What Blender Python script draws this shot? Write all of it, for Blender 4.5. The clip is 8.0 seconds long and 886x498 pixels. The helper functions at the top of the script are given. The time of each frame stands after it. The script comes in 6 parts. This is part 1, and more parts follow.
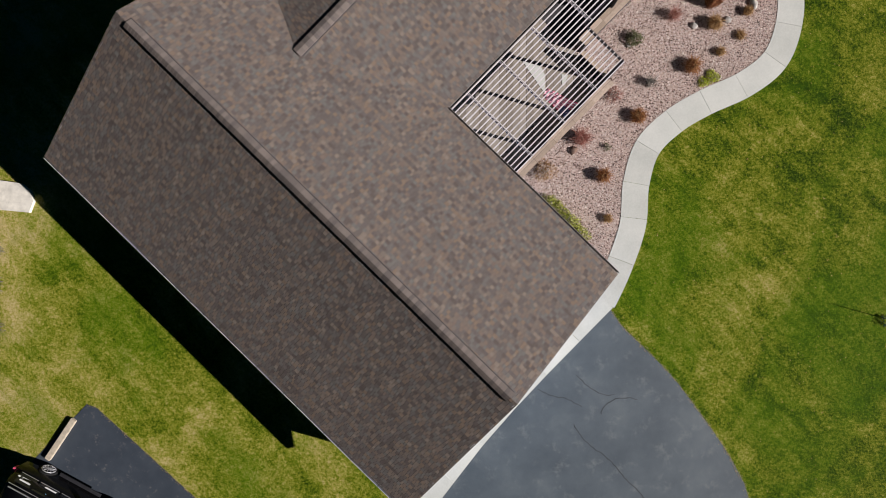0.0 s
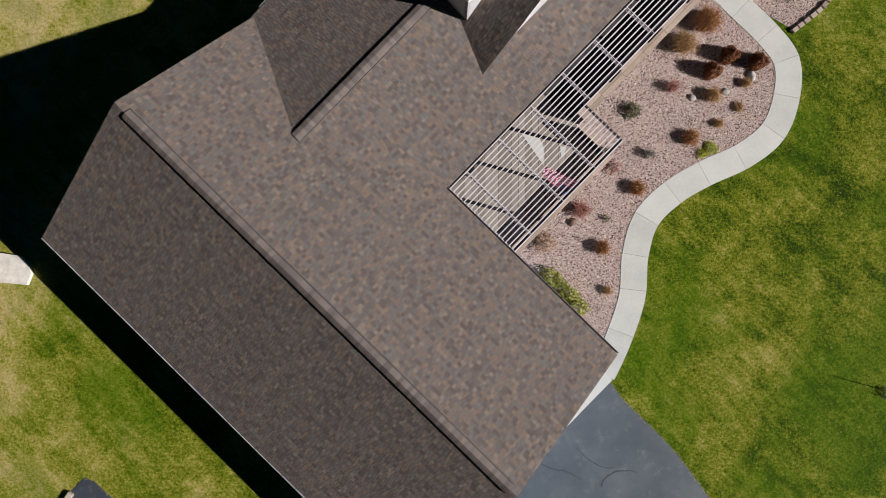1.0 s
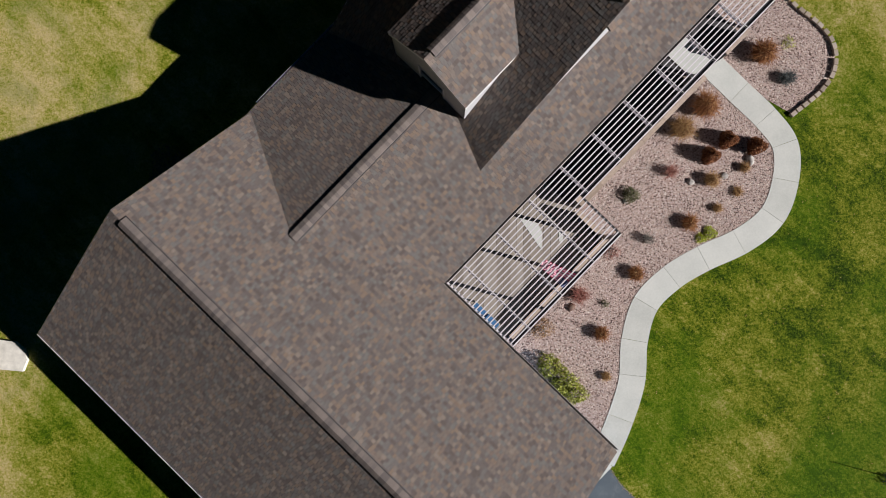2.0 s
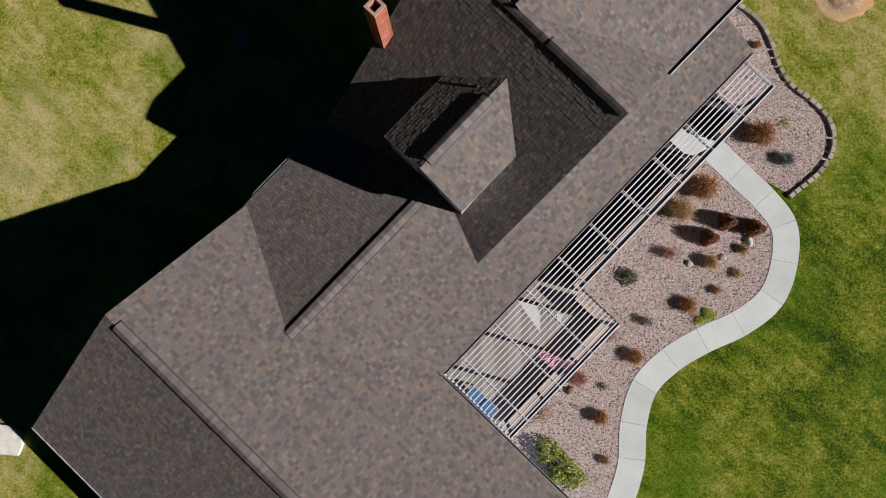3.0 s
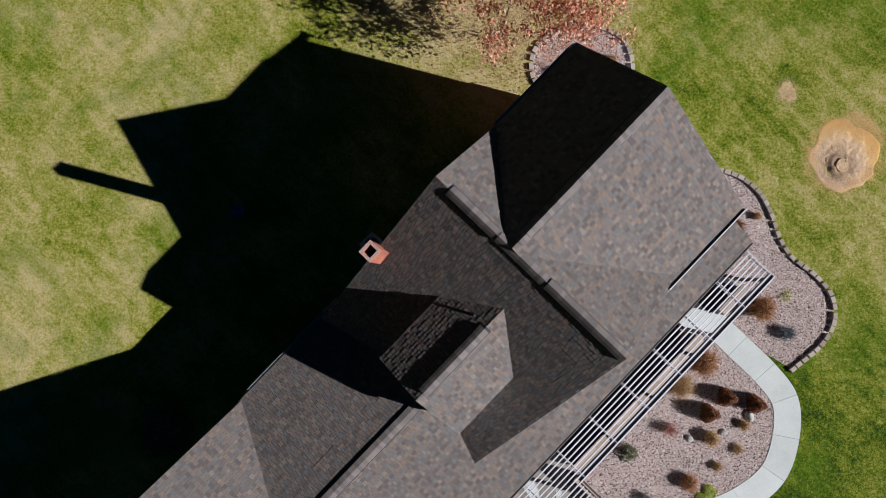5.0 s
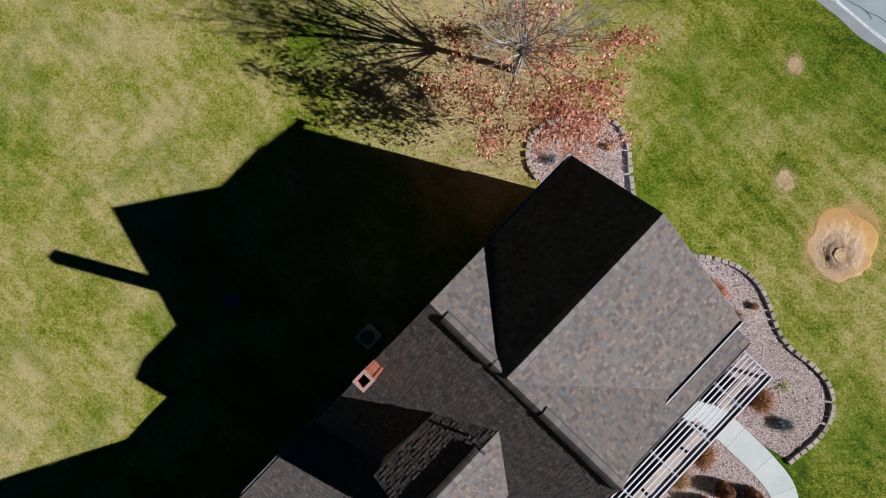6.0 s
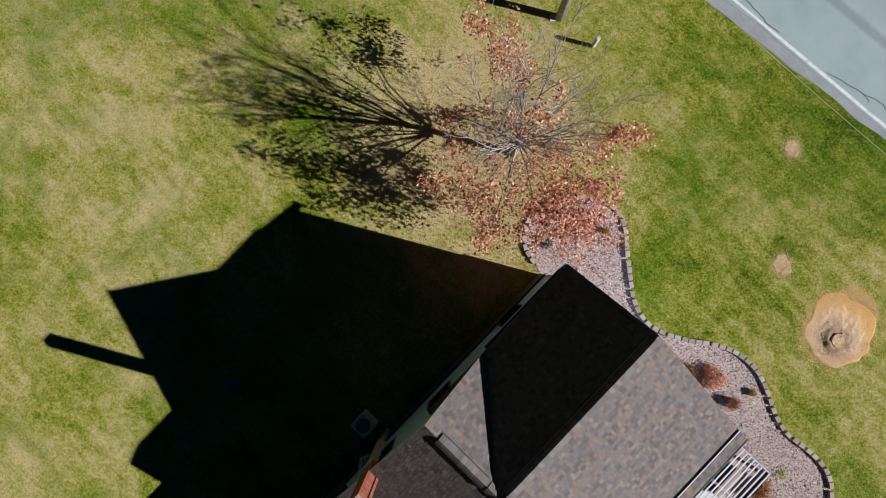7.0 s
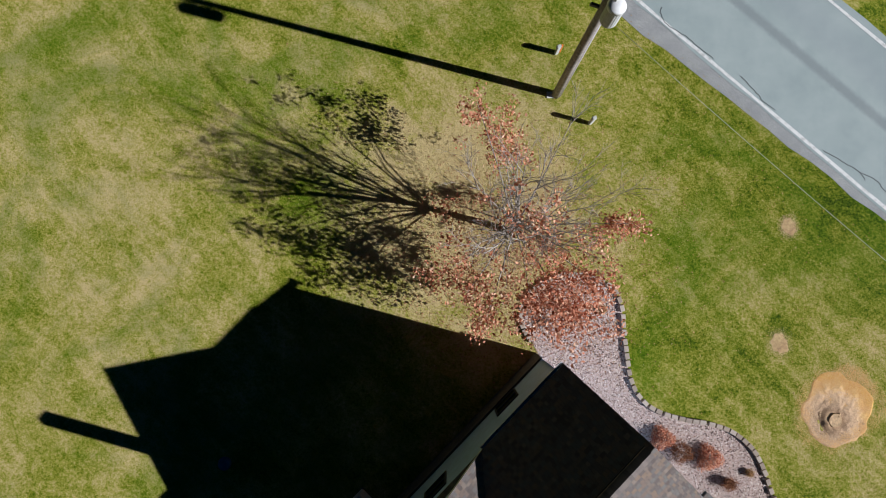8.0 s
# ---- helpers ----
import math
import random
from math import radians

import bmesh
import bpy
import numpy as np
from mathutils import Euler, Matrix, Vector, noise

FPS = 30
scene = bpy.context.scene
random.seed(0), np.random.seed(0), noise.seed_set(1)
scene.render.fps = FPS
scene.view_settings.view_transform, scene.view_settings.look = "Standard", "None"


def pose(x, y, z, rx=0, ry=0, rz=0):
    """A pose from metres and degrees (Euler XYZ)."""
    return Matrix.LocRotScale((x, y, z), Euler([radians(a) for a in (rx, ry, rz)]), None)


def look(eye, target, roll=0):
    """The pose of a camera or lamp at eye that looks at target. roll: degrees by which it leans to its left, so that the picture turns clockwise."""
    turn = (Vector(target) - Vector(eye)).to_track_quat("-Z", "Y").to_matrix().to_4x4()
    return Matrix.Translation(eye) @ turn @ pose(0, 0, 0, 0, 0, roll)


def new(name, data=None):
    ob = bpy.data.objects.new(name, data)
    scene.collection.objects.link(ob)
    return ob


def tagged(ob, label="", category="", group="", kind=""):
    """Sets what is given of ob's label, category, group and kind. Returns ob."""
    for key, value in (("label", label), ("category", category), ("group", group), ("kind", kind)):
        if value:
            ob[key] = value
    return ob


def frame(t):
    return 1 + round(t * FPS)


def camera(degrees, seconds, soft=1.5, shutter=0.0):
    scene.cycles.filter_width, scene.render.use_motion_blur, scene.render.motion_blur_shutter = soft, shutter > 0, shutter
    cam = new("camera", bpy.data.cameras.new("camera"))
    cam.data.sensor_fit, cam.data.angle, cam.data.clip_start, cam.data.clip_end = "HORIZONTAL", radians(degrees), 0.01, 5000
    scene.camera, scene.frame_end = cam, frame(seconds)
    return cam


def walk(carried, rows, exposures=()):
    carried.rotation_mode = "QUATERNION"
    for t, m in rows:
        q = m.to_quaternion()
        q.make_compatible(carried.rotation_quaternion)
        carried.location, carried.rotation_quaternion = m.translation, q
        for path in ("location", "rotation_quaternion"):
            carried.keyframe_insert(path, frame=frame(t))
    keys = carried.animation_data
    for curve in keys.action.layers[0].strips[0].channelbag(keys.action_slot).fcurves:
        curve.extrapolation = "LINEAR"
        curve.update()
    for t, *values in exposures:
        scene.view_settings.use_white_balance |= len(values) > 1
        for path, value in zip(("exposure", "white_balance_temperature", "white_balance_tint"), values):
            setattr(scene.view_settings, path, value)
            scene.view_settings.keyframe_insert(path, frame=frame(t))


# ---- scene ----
from mathutils.geometry import tessellate_polygon

cam = camera(73.7, 8.0, soft=0.45)
PATH = [
    (0, 0.002, 0.001, 26.618, 0.288, 0.660, -0.000),
    (0.5, -0.011, 1.528, 26.616, 0.580, 0.614, -0.045),
    (1, 0.011, 2.965, 26.595, 0.858, 0.577, -0.105),
    (1.5, 0.045, 4.737, 26.565, 1.110, 0.562, -0.169),
    (3, 0.235, 9.992, 26.516, 1.873, 0.585, -0.361),
    (3.5, 0.292, 11.738, 26.521, 2.061, 0.609, -0.381),
    (4, 0.331, 13.746, 26.557, 2.235, 0.625, -0.379),
    (5.5, 0.522, 19.208, 26.590, 2.861, 0.664, -0.354),
    (6, 0.645, 21.200, 26.651, 3.011, 0.687, -0.351),
    (6.5, 0.738, 22.939, 26.704, 3.106, 0.714, -0.352),
    (7, 0.842, 24.893, 26.762, 3.237, 0.715, -0.323),
    (7.5, 0.919, 26.466, 26.844, 3.503, 0.688, -0.301),
    (8, 0.991, 28.137, 26.956, 3.823, 0.669, -0.280),
]
# the picture grows a little brighter and cooler on the way
EXPOSURES = [(0.0, 0.52, 6600, 13), (2.0, 0.50, 6450, 12), (3.5, 0.51, 6200, 10), (5.5, 0.63, 5850, 10), (6.5, 0.68, 5900, 9), (8.0, 0.60, 5980, 10)]
walk(cam, [(t, pose(x, y, z, rx, ry, rz)) for t, x, y, z, rx, ry, rz in PATH], EXPOSURES)

# ---- light: low autumn sun from the right, clear sky ----
SUN_AZ, SUN_EL = radians(-15.5), radians(28.0)
sun_dir = Vector((math.cos(SUN_EL) * math.cos(SUN_AZ), math.cos(SUN_EL) * math.sin(SUN_AZ), math.sin(SUN_EL)))
sun_data = bpy.data.lights.new("sun", "SUN")
sun_data.energy, sun_data.angle, sun_data.color = 4.4, radians(0.53), (1.0, 0.972, 0.945)
sun = new("sun", sun_data)
sun.matrix_world = look(sun_dir * 80, (0, 0, 0))
world = bpy.data.worlds.new("world")
scene.world = world
world.use_nodes = True
wn = world.node_tree
sky = wn.nodes.new("ShaderNodeTexSky")
sky.sky_type, sky.sun_disc = "NISHITA", False
sky.air_density, sky.dust_density, sky.ozone_density = 1.4, 0.2, 8.0
sky.sun_elevation, sky.sun_rotation = SUN_EL, radians(90) - SUN_AZ
wn.nodes["Background"].inputs["Strength"].default_value = 0.0030
deep = wn.nodes.new("ShaderNodeHueSaturation")
deep.inputs["Saturation"].default_value = 1.9
wn.links.new(sky.outputs["Color"], deep.inputs["Color"])
wn.links.new(deep.outputs["Color"], wn.nodes["Background"].inputs["Color"])

rng = random.Random(7)
nrg = np.random.default_rng(11)

# house axes: u runs to the lower right of the plan, v to the upper right
TH = radians(-44.3)
HOUSE = Matrix.Rotation(TH, 4, "Z")


def uv(u, v, z=0.0):
    return HOUSE @ Vector((u, v, z))


# ---- materials ----
def mat(name, rough=0.8, metal=0.0, spec=0.3):
    m = bpy.data.materials.new(name)
    m.use_nodes = True
    b = m.node_tree.nodes["Principled BSDF"]
    b.inputs["Roughness"].default_value = rough
    b.inputs["Metallic"].default_value = metal
    b.inputs["Specular IOR Level"].default_value = spec
    return m, m.node_tree, b


def N(nt, kind, **props):
    n = nt.nodes.new(kind)
    for k, val in props.items():
        if k in n.inputs:
            n.inputs[k].default_value = val
    return n


def ramp(nt, fac, stops, smooth=True):
    r = nt.nodes.new("ShaderNodeValToRGB")
    r.color_ramp.interpolation = "LINEAR" if smooth else "CONSTANT"
    el = r.color_ramp.elements
    while len(el) < len(stops):
        el.new(0.5)
    for e, (p, c) in zip(el, stops):
        e.position, e.color = p, (*c, 1)
    nt.links.new(fac, r.inputs["Fac"])
    return r.outputs["Color"]


def tex_noise(nt, scale, detail=4.0, rough=0.55, world_space=True, distort=0.0):
    n = nt.nodes.new("ShaderNodeTexNoise")
    n.inputs["Scale"].default_value, n.inputs["Detail"].default_value = scale, detail
    n.inputs["Roughness"].default_value, n.inputs["Distortion"].default_value = rough, distort
    if world_space:
        g = nt.nodes.new("ShaderNodeNewGeometry")
        nt.links.new(g.outputs["Position"], n.inputs["Vector"])
    else:
        c = nt.nodes.new("ShaderNodeTexCoord")
        nt.links.new(c.outputs["Object"], n.inputs["Vector"])
    return n.outputs["Fac"]


def mix(nt, fac, a, b, mode="MIX"):
    m = nt.nodes.new("ShaderNodeMix")
    m.data_type, m.blend_type = "RGBA", mode
    for src, idx in ((fac, 0), (a, 6), (b, 7)):
        if isinstance(src, (int, float)):
            m.inputs[idx].default_value = src
        elif isinstance(src, tuple):
            m.inputs[idx].default_value = (*src, 1)
        else:
            nt.links.new(src, m.inputs[idx])
    return m.outputs[2]


def bump(nt, b, height, strength=0.4, dist=0.02):
    n = nt.nodes.new("ShaderNodeBump")
    n.inputs["Strength"].default_value, n.inputs["Distance"].default_value = strength, dist
    nt.links.new(height, n.inputs["Height"])
    nt.links.new(n.outputs["Normal"], b.inputs["Normal"])


def piece_random(nt):
    """A random value for each joined piece and for each single piece."""
    g, o = nt.nodes.new("ShaderNodeNewGeometry"), nt.nodes.new("ShaderNodeObjectInfo")
    a = nt.nodes.new("ShaderNodeMath")
    a.operation = "ADD"
    nt.links.new(g.outputs["Random Per Island"], a.inputs[0])
    nt.links.new(o.outputs["Random"], a.inputs[1])
    f = nt.nodes.new("ShaderNodeMath")
    f.operation = "FRACT"
    nt.links.new(a.outputs[0], f.inputs[0])
    return f.outputs[0]


def pieces_material(name, stops, rough=0.85, grain=25.0, grain_amt=0.35, patch=0.35, patch_amt=0.25, bump_amt=0.3, smooth=True, spec=0.2, bump_dist=0.01):
    """Colour varies from piece to piece, with grain and large soft patches."""
    m, nt, b = mat(name, rough, 0.0, spec)
    col = ramp(nt, piece_random(nt), stops, smooth)
    fine = tex_noise(nt, grain, 3)
    col = mix(nt, grain_amt, col, ramp(nt, fine, [(0.3, (0.35, 0.35, 0.35)), (0.7, (0.85, 0.83, 0.8))]), "OVERLAY")
    if patch_amt:
        col = mix(nt, patch_amt, col, ramp(nt, tex_noise(nt, patch, 5), [(0.3, (0.3, 0.3, 0.32)), (0.7, (0.75, 0.72, 0.68))]), "OVERLAY")
    nt.links.new(col, b.inputs["Base Color"])
    if bump_amt:
        bump(nt, b, fine, bump_amt, bump_dist)
    return m


def plain(name, color, rough=0.7, metal=0.0, grain=8.0, amt=0.25, spec=0.3, bump_amt=0.15):
    m, nt, b = mat(name, rough, metal, spec)
    fine = tex_noise(nt, grain, 5)
    dark = tuple(c * (1 - amt) for c in color)
    lite = tuple(min(1, c * (1 + amt)) for c in color)
    wide = tex_noise(nt, grain * 0.13, 3)
    col = ramp(nt, fine, [(0.3, dark), (0.7, lite)])
    col = mix(nt, amt, col, ramp(nt, wide, [(0.35, (0.4, 0.4, 0.4)), (0.65, (0.62, 0.62, 0.62))]), "OVERLAY")
    nt.links.new(col, b.inputs["Base Color"])
    if bump_amt:
        bump(nt, b, fine, bump_amt, 0.01)
    return m


SHINGLE = pieces_material("asphalt_shingle", [
    (0.0, (0.112, 0.094, 0.088)), (0.09, (0.132, 0.114, 0.106)), (0.19, (0.169, 0.132, 0.114)), (0.29, (0.141, 0.128, 0.124)), (0.40, (0.166, 0.138, 0.124)),
    (0.51, (0.133, 0.115, 0.110)), (0.60, (0.188, 0.142, 0.114)), (0.68, (0.148, 0.138, 0.133)), (0.78, (0.164, 0.133, 0.117)), (0.87, (0.200, 0.164, 0.142)), (0.94, (0.123, 0.105, 0.099))],
    rough=0.92, grain=30, grain_amt=0.35, patch=0.3, patch_amt=0.10, bump_amt=0.12, smooth=False, spec=0.12, bump_dist=0.003)
CAP = pieces_material("ridge_cap_shingle", [(0.0, (0.118, 0.102, 0.098)), (0.4, (0.146, 0.124, 0.117)), (0.7, (0.166, 0.140, 0.129)), (1.0, (0.196, 0.164, 0.150))],
                      rough=0.92, grain=50, grain_amt=0.4, patch_amt=0.0, bump_amt=0.4, bump_dist=0.004)
DECKING = plain("roof_decking", (0.05, 0.045, 0.04), 0.9)
PALE_SIDING = plain("pale_grey_siding", (0.46, 0.46, 0.47), 0.6, amt=0.08)
WHITE = plain("white_trim", (0.72, 0.72, 0.72), 0.5, amt=0.08)
# the pale siding again, with blue skylit shade put into its colour
SHADE_SIDING = plain("shade_blue_siding", (0.34, 0.50, 0.76), 0.6, amt=0.08, grain=3)
GUTTER = plain("gutter_metal", (0.50, 0.50, 0.52), 0.4, amt=0.1)
DARK_METAL = plain("dark_metal", (0.03, 0.03, 0.034), 0.5, amt=0.2)
DULL_METAL = plain("dull_grey_metal", (0.27, 0.25, 0.24), 0.5, amt=0.15)
GALV = plain("galvanised_metal", (0.70, 0.66, 0.69), 0.45, amt=0.1)
BRICK = pieces_material("red_brick", [(0.0, (0.30, 0.085, 0.05)), (0.5, (0.40, 0.13, 0.08)), (1.0, (0.46, 0.19, 0.13))], grain=30, patch_amt=0.0)
MORTAR = plain("mortar", (0.45, 0.42, 0.40), 0.95, grain=40)
CAPSTONE = plain("chimney_crown", (0.44, 0.27, 0.22), 0.85, grain=20)
SOOT = plain("soot", (0.01, 0.01, 0.01), 0.95)
CONCRETE = pieces_material("concrete", [(0.0, (0.53, 0.54, 0.505)), (1.0, (0.60, 0.61, 0.575))], grain=14, grain_amt=0.12, patch=0.8, patch_amt=0.22, bump_amt=0.08)
BLOCK = pieces_material("edging_block", [(0.0, (0.28, 0.225, 0.185)), (0.5, (0.36, 0.295, 0.245)), (1.0, (0.43, 0.365, 0.315))], grain=30, patch_amt=0.0)
GRAVEL = pieces_material("gravel", [
    (0.0, (0.083, 0.054, 0.047)), (0.15, (0.239, 0.158, 0.136)), (0.30, (0.426, 0.310, 0.282)), (0.46, (0.499, 0.414, 0.381)), (0.66, (0.582, 0.443, 0.395)),
    (0.82, (0.624, 0.522, 0.479)), (0.94, (0.749, 0.660, 0.611))], grain=40, grain_amt=0.2, patch=0.5, patch_amt=0.14, bump_amt=0.0, smooth=False)
GRAVEL_BED = pieces_material("gravel_bed", [(0.0, (0.426, 0.330, 0.296)), (1.0, (0.426, 0.330, 0.296))], grain=26, grain_amt=0.8, patch=0.6, patch_amt=0.15)
DECK = pieces_material("weathered_deck", [(0.0, (0.215, 0.185, 0.155)), (0.5, (0.265, 0.23, 0.195)), (1.0, (0.31, 0.275, 0.24))], grain=20, patch=0.7, patch_amt=0.2)
DARK_BOARD = pieces_material("dark_board", [(0.0, (0.035, 0.033, 0.035)), (1.0, (0.06, 0.057, 0.06))], grain=12, patch=0.9, patch_amt=0.3)
TAN_WOOD = pieces_material("tan_wood", [(0.0, (0.33, 0.26, 0.205)), (0.5, (0.42, 0.335, 0.27)), (1.0, (0.46, 0.37, 0.31))], grain=16, patch=0.9, patch_amt=0.3)
GLASS = mat("window_glass", 0.05, 0.0, 0.5)[0]
GLASS.node_tree.nodes["Principled BSDF"].inputs["Base Color"].default_value = (0.012, 0.014, 0.018, 1)
PAINT_BLACK = mat("black_car_paint", 0.22, 0.0, 0.25)[0]
PAINT_BLACK.node_tree.nodes["Principled BSDF"].inputs["Base Color"].default_value = (0.006, 0.006, 0.007, 1)
RUBBER = plain("rubber", (0.012, 0.012, 0.013), 0.85)
ALLOY = plain("alloy", (0.6, 0.6, 0.62), 0.35, 0.6, amt=0.1)
WHITE_PRINT = plain("white_lettering", (0.88, 0.88, 0.9), 0.5, amt=0.05)
BLUE_PRINT = plain("pale_blue_print", (0.12, 0.30, 0.48), 0.5, amt=0.1)
RED = plain("red_cloth", (0.74, 0.10, 0.20), 0.8, amt=0.1)
FLAG_WHITE = plain("white_cloth", (0.82, 0.74, 0.80), 0.8, amt=0.1)
FLAG_BLUE = plain("navy_cloth", (0.09, 0.12, 0.25), 0.8, amt=0.1)
BLUE_CLOTH = plain("blue_cushion", (0.055, 0.15, 0.30), 0.85, amt=0.3, grain=5)
BARK = plain("grey_bark", (0.35, 0.31, 0.28), 0.9, grain=14, amt=0.35, bump_amt=0.5)
POLE_WOOD = plain("weathered_pole", (0.30, 0.265, 0.24), 0.9, grain=6, amt=0.3, bump_amt=0.4)
STONE = plain("boulder_stone", (0.42, 0.39, 0.36), 0.9, grain=6, amt=0.35, bump_amt=0.5)
DARK_STONE = plain("dark_stone", (0.10, 0.09, 0.085), 0.9, grain=6, amt=0.35, bump_amt=0.5)
BROWN_STONE = plain("brown_stone", (0.20, 0.13, 0.10), 0.9, grain=6, amt=0.35, bump_amt=0.5)
LIMESTONE = plain("pale_limestone", (0.72, 0.68, 0.60), 0.9, grain=2.5, amt=0.22, bump_amt=0.4)
ORANGE = plain("orange_plastic", (0.85, 0.22, 0.03), 0.6, amt=0.1)
GREY_PLASTIC = plain("grey_plastic", (0.50, 0.50, 0.48), 0.6, amt=0.12)
TIMBER = plain("pale_timber", (0.50, 0.43, 0.34), 0.85, grain=5, amt=0.2)


def see_through(m, share):
    """Thin leaves let part of the light through."""
    nt = m.node_tree
    b = nt.nodes["Principled BSDF"]
    tr, mx = nt.nodes.new("ShaderNodeBsdfTranslucent"), nt.nodes.new("ShaderNodeMixShader")
    nt.links.new(b.inputs["Base Color"].links[0].from_socket, tr.inputs["Color"])
    mx.inputs[0].default_value = share
    nt.links.new(b.outputs[0], mx.inputs[1])
    nt.links.new(tr.outputs[0], mx.inputs[2])
    nt.links.new(mx.outputs[0], nt.nodes["Material Output"].inputs["Surface"])


def leaf_material(name, stops, rough=0.7):
    m = pieces_material(name, stops, rough=rough, grain=12, grain_amt=0.25, patch_amt=0.0, bump_amt=0.0, spec=0.25)
    see_through(m, 0.35)
    return m


RED_LEAF = leaf_material("red_leaf", [(0.0, (0.27, 0.085, 0.045)), (0.3, (0.52, 0.19, 0.105)), (0.65, (0.70, 0.33, 0.21)), (1.0, (0.76, 0.52, 0.37))])
DRY_LEAF = leaf_material("dry_leaf", [(0.0, (0.24, 0.10, 0.06)), (0.5, (0.40, 0.19, 0.11)), (1.0, (0.50, 0.36, 0.22))])
BROWN_GRASS = leaf_material("rust_grass", [(0.0, (0.12, 0.04, 0.018)), (0.5, (0.31, 0.125, 0.046)), (1.0, (0.50, 0.26, 0.11))])
TAN_GRASS = leaf_material("straw_grass", [(0.0, (0.16, 0.085, 0.035)), (0.5, (0.40, 0.225, 0.092)), (1.0, (0.56, 0.38, 0.19))])
DARK_RED = leaf_material("dark_red_leaf", [(0.0, (0.07, 0.023, 0.012)), (0.5, (0.23, 0.085, 0.035)), (1.0, (0.40, 0.19, 0.09))])
PINK_TWIG = leaf_material("pink_twig", [(0.0, (0.26, 0.09, 0.07)), (0.5, (0.40, 0.17, 0.14)), (1.0, (0.46, 0.28, 0.22))])
GREY_TWIG = leaf_material("grey_twig", [(0.0, (0.10, 0.095, 0.09)), (0.5, (0.20, 0.19, 0.175)), (1.0, (0.34, 0.30, 0.26))])
BLUE_LEAF = leaf_material("blue_grey_leaf", [(0.0, (0.05, 0.06, 0.065)), (0.5, (0.10, 0.125, 0.13)), (1.0, (0.20, 0.20, 0.19))])
LIME_LEAF = leaf_material("lime_leaf", [(0.0, (0.25, 0.30, 0.02)), (0.5, (0.47, 0.53, 0.05)), (1.0, (0.62, 0.66, 0.14))])
OLIVE_LEAF = leaf_material("olive_leaf", [(0.0, (0.08, 0.09, 0.012)), (0.4, (0.26, 0.28, 0.04)), (0.75, (0.48, 0.50, 0.11)), (1.0, (0.66, 0.66, 0.26))])
GREEN_LEAF = leaf_material("dull_green_leaf", [(0.0, (0.07, 0.08, 0.035)), (0.5, (0.14, 0.15, 0.07)), (1.0, (0.22, 0.22, 0.12))])
STRAW = leaf_material("straw", [(0.0, (0.30, 0.23, 0.10)), (0.5, (0.46, 0.36, 0.19)), (1.0, (0.56, 0.46, 0.28))])
EVERGREEN = leaf_material("evergreen_leaf", [(0.0, (0.03, 0.06, 0.05)), (1.0, (0.10, 0.17, 0.15))])


def calc(nt, op, a, b=0.0, c=0.0):
    n = nt.nodes.new("ShaderNodeMath")
    n.operation = op
    for k, val in enumerate((a, b, c)):
        if isinstance(val, (int, float)):
            n.inputs[k].default_value = val
        else:
            nt.links.new(val, n.inputs[k])
    return n.outputs[0]


